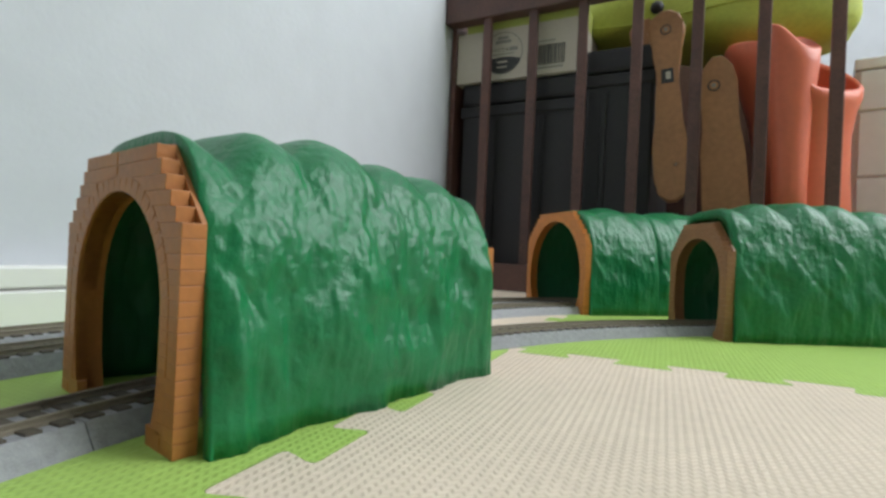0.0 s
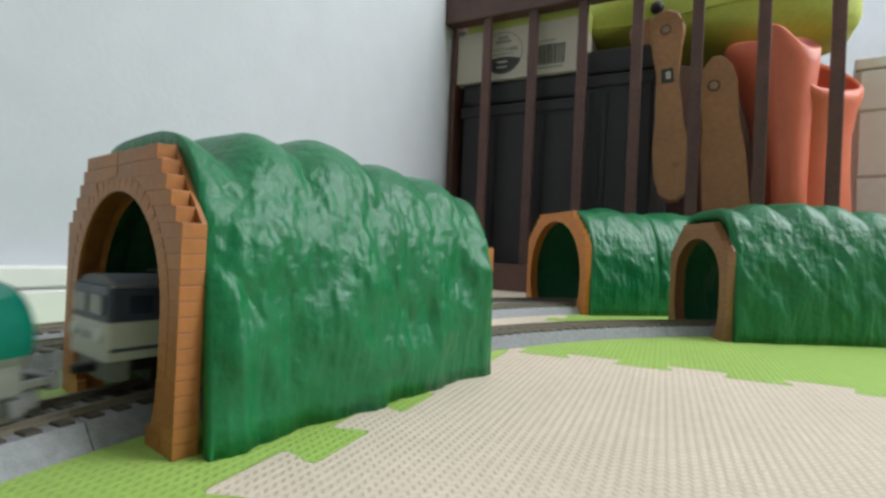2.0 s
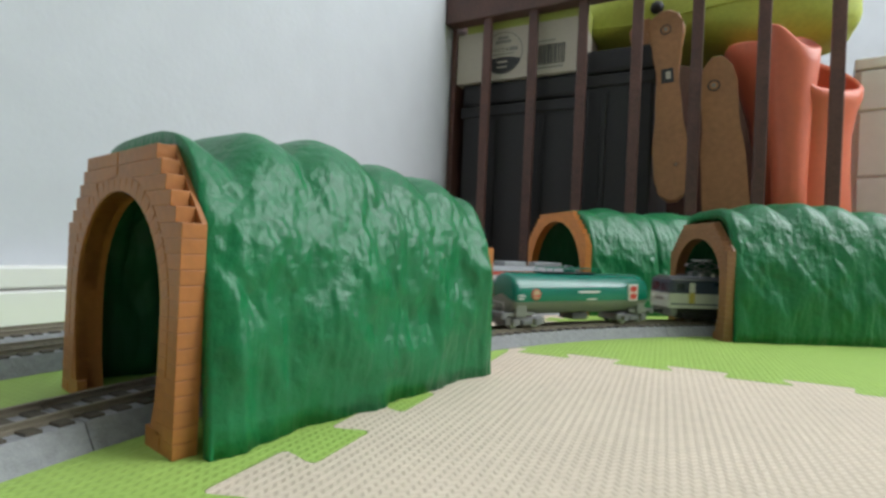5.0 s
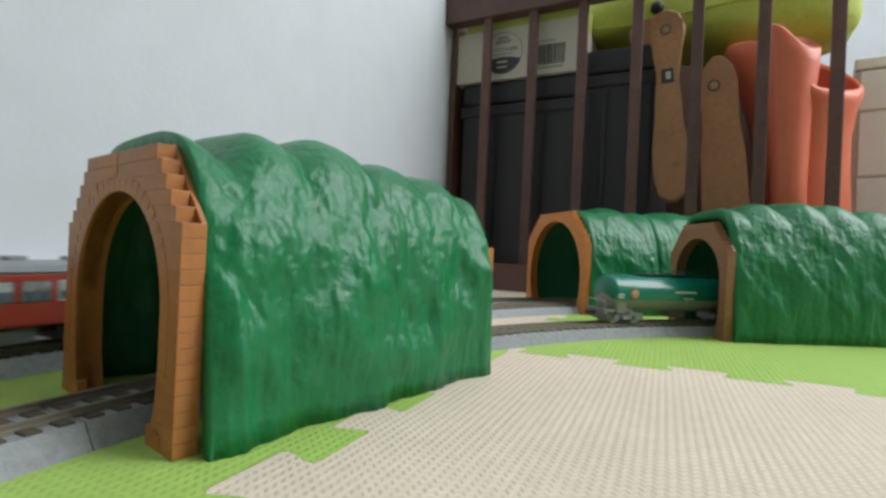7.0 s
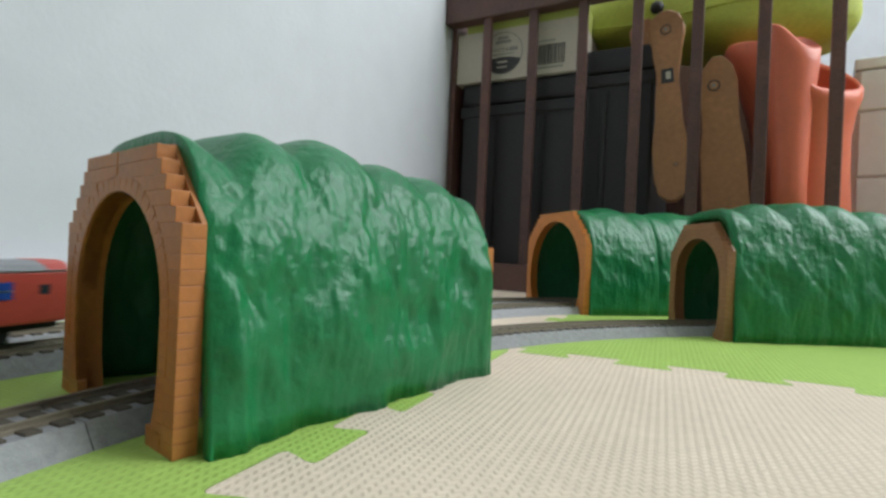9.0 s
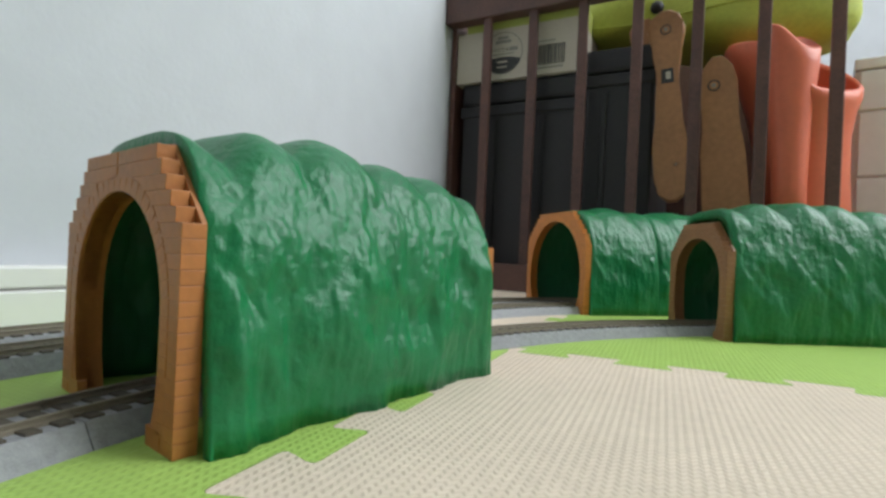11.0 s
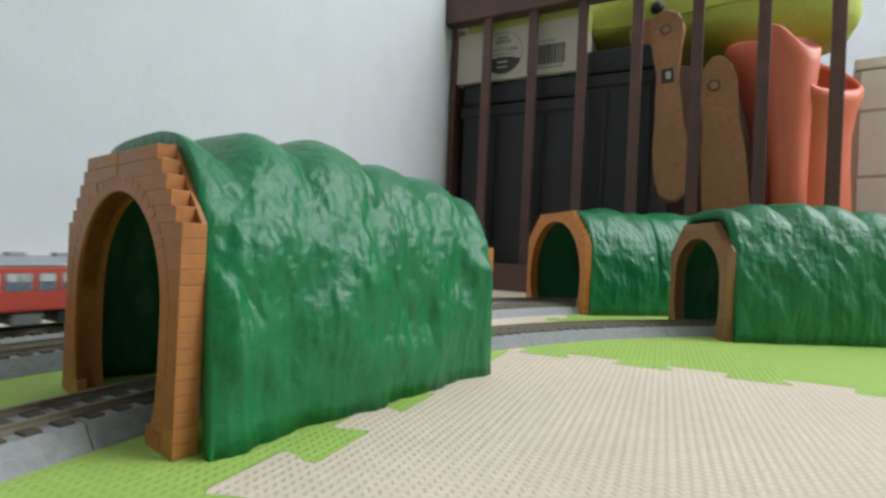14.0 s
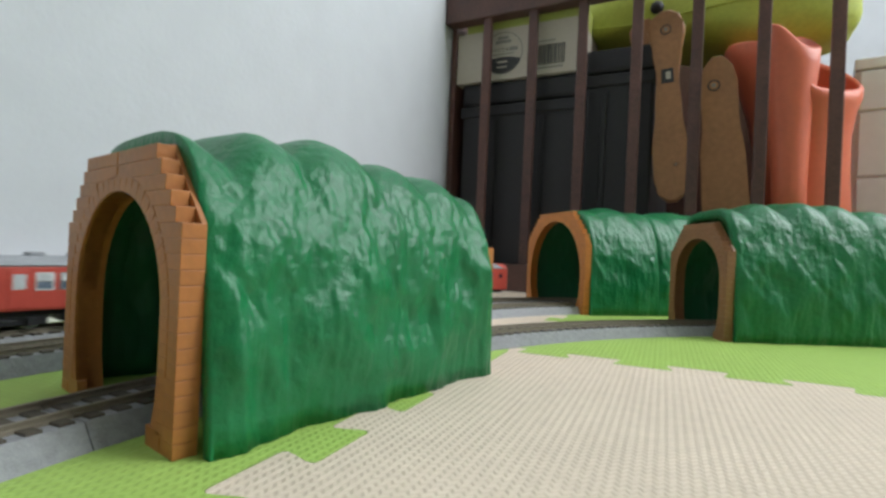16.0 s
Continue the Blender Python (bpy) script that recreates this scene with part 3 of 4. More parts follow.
def build_shelf():
    th = empty("slatted_shelf", "dark brown wooden shelf with a slatted front by the wall", "shelf")
    placed(th, 0, 0)
    L, D = 361.0, 290.0
    part("base_rail", box(-14, L, 0, 18, FLOOR, 29.0, 1.0), M_BROWN, th)
    part("top_rail", box(-14, L, 0, 18, 302, 352, 1.0), M_BROWN, th)
    part("bottom_board", box(-14, L, 18, D, 12, 27, 0.5), M_BROWN, th)
    part("side_panel", box(-14, -8, 18.5, D, 27.2, 352, 0.5), M_BROWN, th)
    part("end_post", box(L - 16, L, D - 18, D - 8.5, FLOOR, 352, 0.9), M_BROWN, th)
    part("back_panel", box(-7.5, 330, D - 8, D, 27.5, 352), M_BROWN, th)
    slat = None
    for k in range(7):
        u = 37.2 + k * 53.0
        if slat is None:
            slat = part("slat", box(-5.0, 5.0, 4, 10, 28.5, 302.5, 0.9), M_BROWN, th)
            slat.matrix_basis = Matrix.Translation((u * MM, 0, 0))
        else:
            piece("slat", slat.data, th, Matrix.Translation((u * MM, 0, 0)))


build_shelf()


def crate(u0, u1, b0, b1, z0, z1, label):
    """A black storage bin with a rim, a recessed front and a lid line."""
    th = empty("storage_bin", label, "storage bin", "black bins in the shelf")
    placed(th, u0, b0, z0)
    w, d, h = u1 - u0, b1 - b0, z1 - z0
    part("bin_body", box(0, w, 1.5, d, 0, h - 26, 3.0), M_BLACK, th)
    part("rim", box(-2, w + 2, -1, d + 1, h - 40, h - 27, 2.0), M_BLACK, th)
    part("lid", box(-1, w + 1, 0, d, h - 25.5, h, 4.0), M_BLACK, th)
    for k in range(2):
        part("rib", box(w * (0.3 + 0.4 * k) - 3, w * (0.3 + 0.4 * k) + 3, -0.5, 2.5, 8, h - 44, 1.0), M_BLACK, th)


crate(-0.5, 138, 26, 250, 27, 237.8, "black plastic bin with a rimmed lid in the shelf")
crate(143, 211, 28, 250, 27, 259.0, "taller black plastic bin with a rimmed lid beside a card box")


def card_box():
    th = empty("card_box", "cream and olive card box with a round emblem and barcode", "box")
    placed(th, -10.5, 22, 238)
    w, h, d = 147.0, 58.0, 90.0
    part("box_body", box(3.0, w, 0, d, 0, h, 0.6), M_LABEL, th)
    part("olive_top", box(14, w, 0.2, d, h + 0.1, h + 22, 0.6), M_OLIVE, th, "olive green upper part")
    y = -0.5

    def disc(cx, cz, r0, r1, a0=0, a1=360):
        bm = bmesh.new()
        n = 48
        pts = []
        for k in range(n + 1):
            a = radians(a0 + (a1 - a0) * k / n)
            pts.append((math.cos(a), math.sin(a)))
        A = [bm.verts.new(((cx + r1 * c) * MM, y * MM, (cz + r1 * s) * MM)) for c, s in pts]
        B = [bm.verts.new(((cx + r0 * c) * MM, y * MM, (cz + r0 * s) * MM)) for c, s in pts]
        for k in range(n):
            bm.faces.new((A[k], A[k + 1], B[k + 1], B[k]))
        bmesh.ops.solidify(bm, geom=bm.faces[:], thickness=0.3 * MM)
        return bm

    ec, ez = 60.0, 29.5
    part("emblem_ring", disc(ec, ez, 23.2, 24.2), M_INKGREY, th)
    # lower part of the emblem: a dark bowl shape
    out = [(ec + 23.0 * math.cos(radians(a)), ez + 23.0 * math.sin(radians(a))) for a in range(200, 341, 7)]
    bowl = out + [(ec + 11, ez - 5.2), (ec, ez - 4.2), (ec - 11, ez - 5.2)]
    part("emblem_bowl", prism(bowl, -0.6, 0.1), M_INK, th)
    for z, x0, x1, t in ((47.0, 54, 67, 3.2), (42.5, 51, 70, 3.4), (33.5, 68, 78, 4.2), (28.5, 45, 74, 1.4)):
        part("print_bar", box(x0, x1, -0.5, 0.1, z - t / 2, z + t / 2), M_INKGREY, th)
    cu = bpy.data.curves.new("print_text", "FONT")
    cu.body, cu.size, cu.extrude = "スパイラル", 5.3 * MM, 0.1 * MM
    words = bpy.data.objects.new("print_text", cu)
    bpy.context.collection.objects.link(words)
    bpy.context.view_layer.update()
    me = bpy.data.meshes.new_from_object(words.evaluated_get(bpy.context.evaluated_depsgraph_get()))
    bpy.data.objects.remove(words)
    bm = bmesh.new()
    bm.from_mesh(me)
    bmesh.ops.transform(bm, matrix=Matrix.Translation((41.7 * MM, -0.3 * MM, 31.5 * MM)) @ Matrix.Rotation(radians(90), 4, "X"), verts=bm.verts[:])
    part("print_text", bm, M_INK, th, "dark printed characters")
    for z, t in ((19.5, 2.0), (13.7, 1.6)):
        part("print_bar", box(ec - 6, ec + 6, -0.9, -0.4, z - t / 2, z + t / 2), M_LABEL, th)
    rng = random.Random(4)
    x = 95.0
    while x < 131:
        wv = rng.choice((0.6, 0.9, 1.4))
        part("barcode_bar", box(x, x + wv, -0.5, 0.1, 10, 32), M_INK, th)
        x += wv + rng.choice((0.5, 0.8, 1.1))
    part("print_bar", box(99, 121, -0.5, 0.1, 35.5, 37.0), M_INKGREY, th)
    part("print_bar", box(96, 130, -0.5, 0.1, 6, 7.8), M_INKGREY, th)


card_box()


def paddle(u, b, z0, outline, label, rings, sticker=False, lean=0.0):
    """A contoured varnished board, standing on end."""
    th = empty("wooden_paddle", label, "wooden toy part", "contoured boards in the shelf")
    placed(th, u, b, z0)
    th.matrix_basis = th.matrix_basis @ Matrix.Rotation(radians(-lean), 4, "Y")
    bm = prism(outline, 0, 13)
    edges = [e for e in bm.edges if abs(e.verts[0].co.y - e.verts[1].co.y) < 1e-6]
    bmesh.ops.bevel(bm, geom=edges, offset=2.2 * MM, segments=3, affect="EDGES", profile=0.5)
    part("board", bm, M_PADDLE, th)
    for x, z, r in rings:
        part("bolt", cyl((x, -0.8, z), (x, 1, z), r, seg=20, bevel=0.3), M_PADDLE, th)
        part("bolt_ring", cyl((x, -0.4, z), (x, 1, z), r * 1.35, seg=20), M_INK, th)
        part("bolt_head", cyl((x, -1.3, z), (x, 1, z), r * 0.5, seg=12), M_INKGREY, th)
    if sticker:
        part("sticker", box(-5.5, 5.5, -0.5, 0.3, 117, 131), M_INK, th, "small dark printed sticker")
        part("sticker_mark", box(-1.4, 3.0, -0.8, 0.2, 120.5, 128.0), M_LABEL, th)


def bulged(widths):
    """Smooth outline from (height, half width) pairs."""
    zs = [a for a, _ in widths]
    ws = [c for _, c in widths]
    n = 40
    right = []
    for k in range(n + 1):
        z = zs[0] + (zs[-1] - zs[0]) * k / n
        i = min(range(len(zs) - 1), key=lambda j: 0 if zs[j] <= z <= zs[j + 1] else 1)
        t = (z - zs[i]) / (zs[i + 1] - zs[i])
        t = t * t * (3 - 2 * t)
        right.append((ws[i] + (ws[i + 1] - ws[i]) * t, z))
    return right + [(-x, z) for x, z in right[::-1]]


def lathe(profile, seg=40):
    bm = bmesh.new()
    rings = []
    for r, z in profile:
        rings.append([bm.verts.new((r * math.cos(2 * math.pi * k / seg) * MM, r * math.sin(2 * math.pi * k / seg) * MM, z * MM)) for k in range(seg)])
    for a, b in zip(rings, rings[1:]):
        for k in range(seg):
            bm.faces.new((a[k], a[(k + 1) % seg], b[(k + 1) % seg], b[k])).smooth = True
    bm.faces.new(rings[0][::-1])
    bm.faces.new(rings[-1])
    return bm


paddle(232, 24, 98, bulged([(0, 4), (5, 10), (22, 15.5), (50, 16), (92, 12), (124, 10), (150, 13), (170, 17), (183, 14), (190, 4)]), "varnished tan contoured board with a waist and bolts", [(0, 170, 3.8), (5, 36, 1.5)], True, 4.0)
paddle(284, 30, 28.5, bulged([(0, 19.5), (60, 20), (110, 19), (150, 15.5), (182, 16), (200, 13), (210, 4)]), "varnished tan board with a round top and bolt", [(-4, 182, 4.0)], False, 5.0)
paddle(198, 40, 259.4, bulged([(0, 9), (5, 13), (16, 14.5), (25, 11), (30, 3)]), "short rounded tan board standing on a black bin lid", [])


def bucket():
    th = empty("plastic_tub", "coral orange plastic tub with a slanting flared rim", "tub")
    placed(th, 350, 88, 27)
    prof = [(35, 0), (37, 60), (39, 110), (43, 150), (50, 180), (56, 197), (58, 209), (56, 212), (53, 206), (48, 180), (40, 150), (35, 110), (33, 8)]

    def slant(bm):
        for v in bm.verts:
            f = (v.co.z / MM / 212) ** 1.5
            s = min(1.0, max(0.0, (v.co.x / MM + 22) / 40))
            v.co.z -= (0.40 * v.co.x - 0.6 * v.co.y * s * s * (3 - 2 * s)) * f
            v.co.x -= 20 * MM * f
        return bm

    part("tub_wall", slant(lathe(prof, 56)), M_CORAL, th, smooth=True)
    horn = lathe([(13, 2), (14, 90), (17, 140), (21, 180), (24, 208), (25, 224), (23.5, 226), (22, 208), (18, 170), (14, 120), (11, 60)], 40)
    for v in horn.verts:
        f = (v.co.z / MM / 226) ** 4
        s = min(1.0, max(0.0, (v.co.x / MM + 14) / 30))
        v.co.z -= (0.48 * v.co.x - 0.62 * v.co.y * s * s * (3 - 2 * s)) * f
        v.co.x -= 8 * MM * f ** 0.25
    lobe = part("tub_back", horn, M_CORAL, th, "coral plastic horn with a slanting mouth", True)
    lobe.matrix_basis = Matrix.Translation((-18 * MM, -42 * MM, 0))


bucket()


def cushion():
    bm = bmesh.new()
    bmesh.ops.create_uvsphere(bm, u_segments=64, v_segments=32, radius=1.0)
    for v in bm.verts:
        c = v.co
        e = 0.55
        f = lambda a: math.copysign(abs(a) ** e, a)
        q = Vector((f(c.x) * 148, f(c.y) * 62, f(c.z) * 52))
        if q.z < 0:
            q.z *= 0.85 - 0.65 * min(1.0, max(0.0, (60 - q.x) / 110))
        n = noise.noise(q / 60) * 7 + noise.noise(q / 22) * 2
        v.co = (q + c * n) * MM
    th = empty("soft_bag", "lime green soft cloth bag on top of the stored things", "bag")
    placed(th, 243, 140, 306)
    part("bag_body", bm, M_LIME, th, "", True)
    knob = bmesh.new()
    bmesh.ops.create_uvsphere(knob, u_segments=20, v_segments=12, radius=7 * MM)
    part("toggle", knob, M_BLACK, th, "dark round toggle", True).matrix_basis = Matrix.Translation((-37 * MM, -64 * MM, 9 * MM))
    seam = bmesh.new()
    for k in range(24):
        a0, a1 = [-132 + 264 * (k + j) / 24 for j in (0, 1)]
        z0, z1 = [4 * math.sin(a / 40) for a in (a0, a1)]
        add_cyl(seam, (a0, -63 + abs(a0) * 0.03, z0), (a1, -63 + abs(a1) * 0.03, z1), 1.3, seg=6)
    part("seam", seam, M_LIME, th)


cushion()


def white_cabinet():
    """A low white drawer unit beside the shelf."""
    th = empty("drawer_unit", "white plastic drawer unit standing beside the shelf", "drawers")
    placed(th, 397, 165, FLOOR, -9.0)
    w, d = 300.0, 125.0
    part("carcass", box(0, w, 3, d, 0, 262, 4), M_WHITEBOX, th)
    part("top", box(-0.5, w + 0.5, -0.5, d + 0.5, 262.2, 274, 1.5), M_WHITEBOX, th)
    for z0, z1 in ((4, 146), (148, 216), (218, 260)):
        part("drawer", box(4, w - 4, -1, 5, z0, z1, 2), M_WHITEBOX, th)


white_cabinet()


# ---- trains: x ahead, y to the left, z up from the railhead ----
def bogie(parent, x, wheelbase, r, material):
    b = part("bogie", box(x - wheelbase / 2 - 5, x + wheelbase / 2 + 5, -6.6, 6.6, 1.6, 5.2, 0.6), material, parent)
    for sx in (-1, 1):
        for sy in (-1, 1):
            wx = x + sx * wheelbase / 2
            part("wheel", cyl((wx, sy * 4.1, r), (wx, sy * 5.6, r), r, seg=20, bevel=0.2), M_METAL, b)
            part("axle_box", box(wx - 1.5, wx + 1.5, sy * 7.4 - 0.8, sy * 7.4 + 0.8, 1.4, 4.6, 0.3), material, b)
    part("spring", box(x - 2.5, x + 2.5, -7.9, 7.9, 1.8, 4.0, 0.4), material, b)
    return b


def shell(x0, x1, prof, taper=1.2, n=10):
    """A car body: a cross profile (y, z) drawn from end to end, slightly drawn in at the ends."""
    bm = bmesh.new()
    rings = []
    xs = [x0, x0 + 0.7] + [x0 + 0.7 + (x1 - x0 - 1.4) * k / n for k in range(1, n)] + [x1 - 0.7, x1]
    for x in xs:
        e = 1.0 if x0 + 0.3 < x < x1 - 0.3 else 0.955
        rings.append([bm.verts.new((x * MM, y * e * MM, z * MM)) for y, z in prof])
    m = len(prof)
    for a, b in zip(rings, rings[1:]):
        for i in range(m):
            bm.faces.new((a[i], a[(i + 1) % m], b[(i + 1) % m], b[i]))
    bm.faces.new(rings[0])
    bm.faces.new(rings[-1][::-1])
    return bm


def pantograph(parent, x):
    th = part("pantograph", box(x - 6.5, x + 6.5, -5.5, 5.5, 27.2, 27.8, 0.2), M_UNDERGREY, parent)
    for sy in (-1, 1):
        bm = bmesh.new()
        for a, b in (((x - 5, 27.6), (x + 8, 31.2)), ((x + 8, 31.2), (x - 1, 34.6)), ((x + 5, 27.6), (x - 8, 31.2)), ((x - 8, 31.2), (x + 1, 34.6))):
            add_cyl(bm, (a[0], sy * 4.4, a[1]), (b[0], sy * 3.6, b[1]), 0.35, seg=6)
        part("arm", bm, M_METAL, th)
        part("insulator", cyl((x - 4, sy * 4.6, 25.0), (x - 4, sy * 4.6, 27.4), 0.9, seg=8), M_WHITE, th)
        part("insulator", cyl((x + 4, sy * 4.6, 25.0), (x + 4, sy * 4.6, 27.4), 0.9, seg=8), M_WHITE, th)
    bm = bmesh.new()
    for dx in (-1.4, 1.4):
        add_box(bm, x + dx - 0.5, x + dx + 0.5, -7.5, 7.5, 34.4, 35.1, 0.2)
    part("contact_strip", bm, M_METAL, th)


def side_pair(parent, name, x0, x1, z0, z1, half, material, depth=0.35, bevel=0.0, label=""):
    for sy in (-1, 1):
        y0, y1 = sorted((sy * (half - 0.4), sy * (half + depth)))
        part(name, box(x0, x1, y0, y1, z0, z1, bevel), material, parent, label)


def locomotive():
    th = empty("electric_locomotive", "navy and cream model electric locomotive with two pantographs", "model train")
    h, L = 9.7, 64.3
    part("lower_body", shell(-L, L, [(-h, 7.85), (h, 7.85), (h, 15.9), (-h, 15.9)]), M_CREAM, th, "cream lower body")
    part("upper_body", shell(-L + 0.2, L - 0.2, [(-h, 15.95), (h, 15.95), (h, 22.6), (h - 0.5, 23.5), (-h + 0.5, 23.5), (-h, 22.6)]), M_NAVY, th, "navy upper body")
    part("roof", shell(-L + 1.2, L - 1.2, [(-h + 0.3, 23.52), (h - 0.3, 23.52), (h - 2.2, 24.8), (h - 5, 25.4), (-h + 5, 25.4), (-h + 2.2, 24.8)]), M_LOCOROOF, th, "grey roof")
    side_pair(th, "gutter", -L + 1, L - 1, 23.2, 23.7, h, M_METAL)
    side_pair(th, "stripe", -L + 0.8, L - 0.8, 9.7, 10.5, h, M_STRIPE, 0.15)
    for k in range(13):
        x = -38 + k * 6.2
        side_pair(th, "louvre", x, x + 4.2, 20.4, 22.3, h, M_DARKWIN, 0.2)
    for sx in (-1, 1):
        a, b = sorted((sx * 49.3, sx * 52.8))
        side_pair(th, "door_panel", a, b, 10.6, 16.5, h, M_YELLOW, 0.3, 0.1, "yellow lower door panel")
        side_pair(th, "door_upper", a, b, 16.5, 21.8, h, M_CREAM, 0.28, 0.1)
        a, b = sorted((sx * 55.5, sx * 60.3))
        side_pair(th, "cab_window", a, b, 17.6, 21.4, h, M_DARKWIN, 0.2, 0.1)
        a, b = sorted((sx * (L - 0.4), sx * (L + 0.3)))
        for sy in (-1, 1):
            y0, y1 = sorted((sy * 1.0, sy * 7.8))
            part("windscreen", box(a, b, y0, y1, 17.4, 21.6, 0.1), M_DARKWIN, th)
            part("headlight", cyl((sx * (L - 0.5), sy * 6.4, 13.2), (sx * (L + 0.9), sy * 6.4, 13.2), 1.4, seg=16), M_WHITE, th)
        part("plate_bars", box(a, b, -3.2, 3.2, 11.8, 13.4), M_METAL, th)
        part("coupler", box(min(sx * 61, sx * 67), max(sx * 61, sx * 67), -1.4, 1.4, 4.4, 6.2, 0.3), M_UNDER, th)
        part("buffer_beam", box(min(sx * 59, sx * 63.0), max(sx * 59, sx * 63.0), -8.8, 8.8, 3.2, 7.8, 0.4), M_UNDERGREY, th)
        bogie(th, sx * 40.5, 17, 3.4, M_UNDER)
        pantograph(th, sx * 39.0)
    bogie(th, 0, 15, 3.4, M_UNDER)
    side_pair(th, "emblem", -2.4, 2.4, 18.0, 20.6, h, M_WHITE, 0.25, 0.1, "white square emblem")
    side_pair(th, "emblem_bar", -3.6, 3.6, 16.6, 17.3, h, M_REDINK, 0.25, 0.0, "red bar of the emblem")
    part("roof_box", box(-20, -6, -4, 4, 25.3, 27.2, 0.5), M_LOCOROOF, th)
    part("roof_box", box(2, 20, -4.6, 4.6, 25.3, 26.9, 0.5), M_LOCOROOF, th)
    part("roof_cable", cyl((-50, 5.5, 26.0), (50, 5.5, 26.0), 0.3, seg=6), M_METAL, th)
    part("roof_lamp", box(-24.5, -22, -1, 1, 25.3, 26.7, 0.3), M_WHITE, th)
    part("underframe", box(-L + 4, L - 4, -7.0, 7.0, 4.6, 7.85, 0.3), M_UNDER, th)
    for k in (-22, 16):
        side_pair(th, "battery_box", k - 4, k + 10, 2.6, 7.4, 7.6, M_UNDER, 0.6, 0.3)
    return th


def tank_car():
    th = empty("tank_wagon", "green over grey model tank wagon with hazard plate", "model wagon", "tank wagons of the freight train")
    r, zc, L, split = 9.8, 15.5, 45.2, 12.4

    def barrel(lo):
        bm = bmesh.new()
        a0 = math.asin((split - zc) / r)
        n = 26
        if lo:
            an = [math.pi - a0 + (2 * a0 + math.pi) * k / n for k in range(n + 1)]
        else:
            an = [a0 + (math.pi - 2 * a0) * k / n for k in range(n + 1)]
        rings = []
        for x, f in ((-L, 0.02), (-L, 0.76), (-L + 0.4, 0.87), (-L + 1.1, 0.95), (-L + 2.0, 0.99), (-L + 3, 1), (L - 3, 1), (L - 2.0, 0.99), (L - 1.1, 0.95), (L - 0.4, 0.87), (L, 0.76), (L, 0.02)):
            rings.append([bm.verts.new((x * MM, r * f * math.cos(a) * MM, (zc + r * f * math.sin(a)) * MM)) for a in an])
        for p, q in zip(rings, rings[1:]):
            for k in range(n):
                bm.faces.new((p[k], p[k + 1], q[k + 1], q[k])).smooth = True
        return bm

    part("tank_top", barrel(False), M_TANK, th, "glossy green upper barrel", True)
    part("tank_bottom", barrel(True), M_TANKGREY, th, "grey lower barrel", True)
    part("walkway", box(-24, 10, -3.8, 3.8, 25.3, 26.0, 0.15), M_UNDER, th)
    for sy in (-1, 1):
        part("walkway_rail", cyl((-22.5, sy * 3.6, 27.9), (13, sy * 3.6, 27.9), 0.22, seg=6), M_TANK, th)
        for x in (-22, -11, 1, 12.5):
            part("rail_post", cyl((x, sy * 3.6, 25.2), (x, sy * 3.6, 28.0), 0.22, seg=6), M_TANK, th)
    part("dome", cyl((-3.5, 0, 24.6), (-3.5, 0, 27.2), 3.0, seg=24, bevel=0.4), M_TANK, th)
    for sy in (-1, 1):
        turn = Matrix.Translation((0, 0, zc)) @ Matrix.Rotation(radians(-sy * 2), 4, "X")

        def badge(name, x0, x1, z0, z1, d, m, label=""):
            y0, y1 = sorted((sy * (r - 0.5), sy * (r + d)))
            return part(name, box(x0, x1, y0, y1, z0 - zc, z1 - zc, 0.0, turn), m, th, label)

        badge("hazard_plate", 28.2, 34.6, 12.6, 21.0, 0.5, M_WHITE, "white plate with two red panels")
        badge("hazard_panel", 29.1, 33.7, 17.2, 20.2, 0.7, M_REDINK)
        badge("hazard_panel", 29.1, 33.7, 13.4, 16.4, 0.7, M_REDINK)
        part("round_emblem", cyl((-33, sy * (r - 0.6), 15.8), (-33, sy * (r + 0.35), 15.8), 1.95, seg=28), M_BADGE, th, "pale round emblem with red rim")
        part("emblem_ring", cyl((-33, sy * (r - 0.7), 15.8), (-33, sy * (r + 0.2), 15.8), 2.5, seg=28), M_REDINK, th)
        badge("emblem_bar", -34.3, -31.7, 15.2, 15.9, 0.6, M_REDINK)
        for x0, x1, z, t in ((-6.5, 7.5, 17.2, 0.8), (-0.5, 5.5, 13.6, 0.6), (-43, -39.5, 15.6, 0.6), (-43, -40, 14.2, 0.6)):
            badge("print_bar", x0, x1, z - t / 2, z + t / 2, 0.3, M_WHITE)
        for x0, x1 in ((-49, -32), (32, 49)):
            part("side_sill", box(x0, x1, sy * 7.2 - 0.6, sy * 7.2 + 0.6, 6.0, 7.4, 0.2), M_TANKGREY, th)
        for x in (-40, 40):
            part("saddle", box(x - 3, x + 3, min(sy * 4, sy * 8.6), max(sy * 4, sy * 8.6), 5.4, 12.4, 0.4), M_TANKGREY, th)
    for sx in (-1, 1):
        part("end_beam", box(min(sx * 48, sx * 50.5), max(sx * 48, sx * 50.5), -8.2, 8.2, 4.8, 7.6, 0.3), M_UNDERGREY, th)
        if sx > 0:
            # white disc standing in for the bright gloss on the front end
            part("end_cap", cyl((44.5, -1.0, 17.5), (45.6, -1.0, 17.5), 3.2, seg=20), M_WHITE, th)
        part("coupler", box(min(sx * 50, sx * 55.5), max(sx * 50, sx * 55.5), -1.3, 1.3, 4.6, 6.2, 0.3), M_UNDER, th)
        for sy in (-1, 1):
            part("end_rail", cyl((sx * 49.6, sy * 7.4, 7), (sx * 49.6, sy * 7.4, 12), 0.25, seg=6), M_METAL, th)
        part("end_rail_top", cyl((sx * 49.6, -7.4, 12), (sx * 49.6, 7.4, 12), 0.25, seg=6), M_METAL, th)
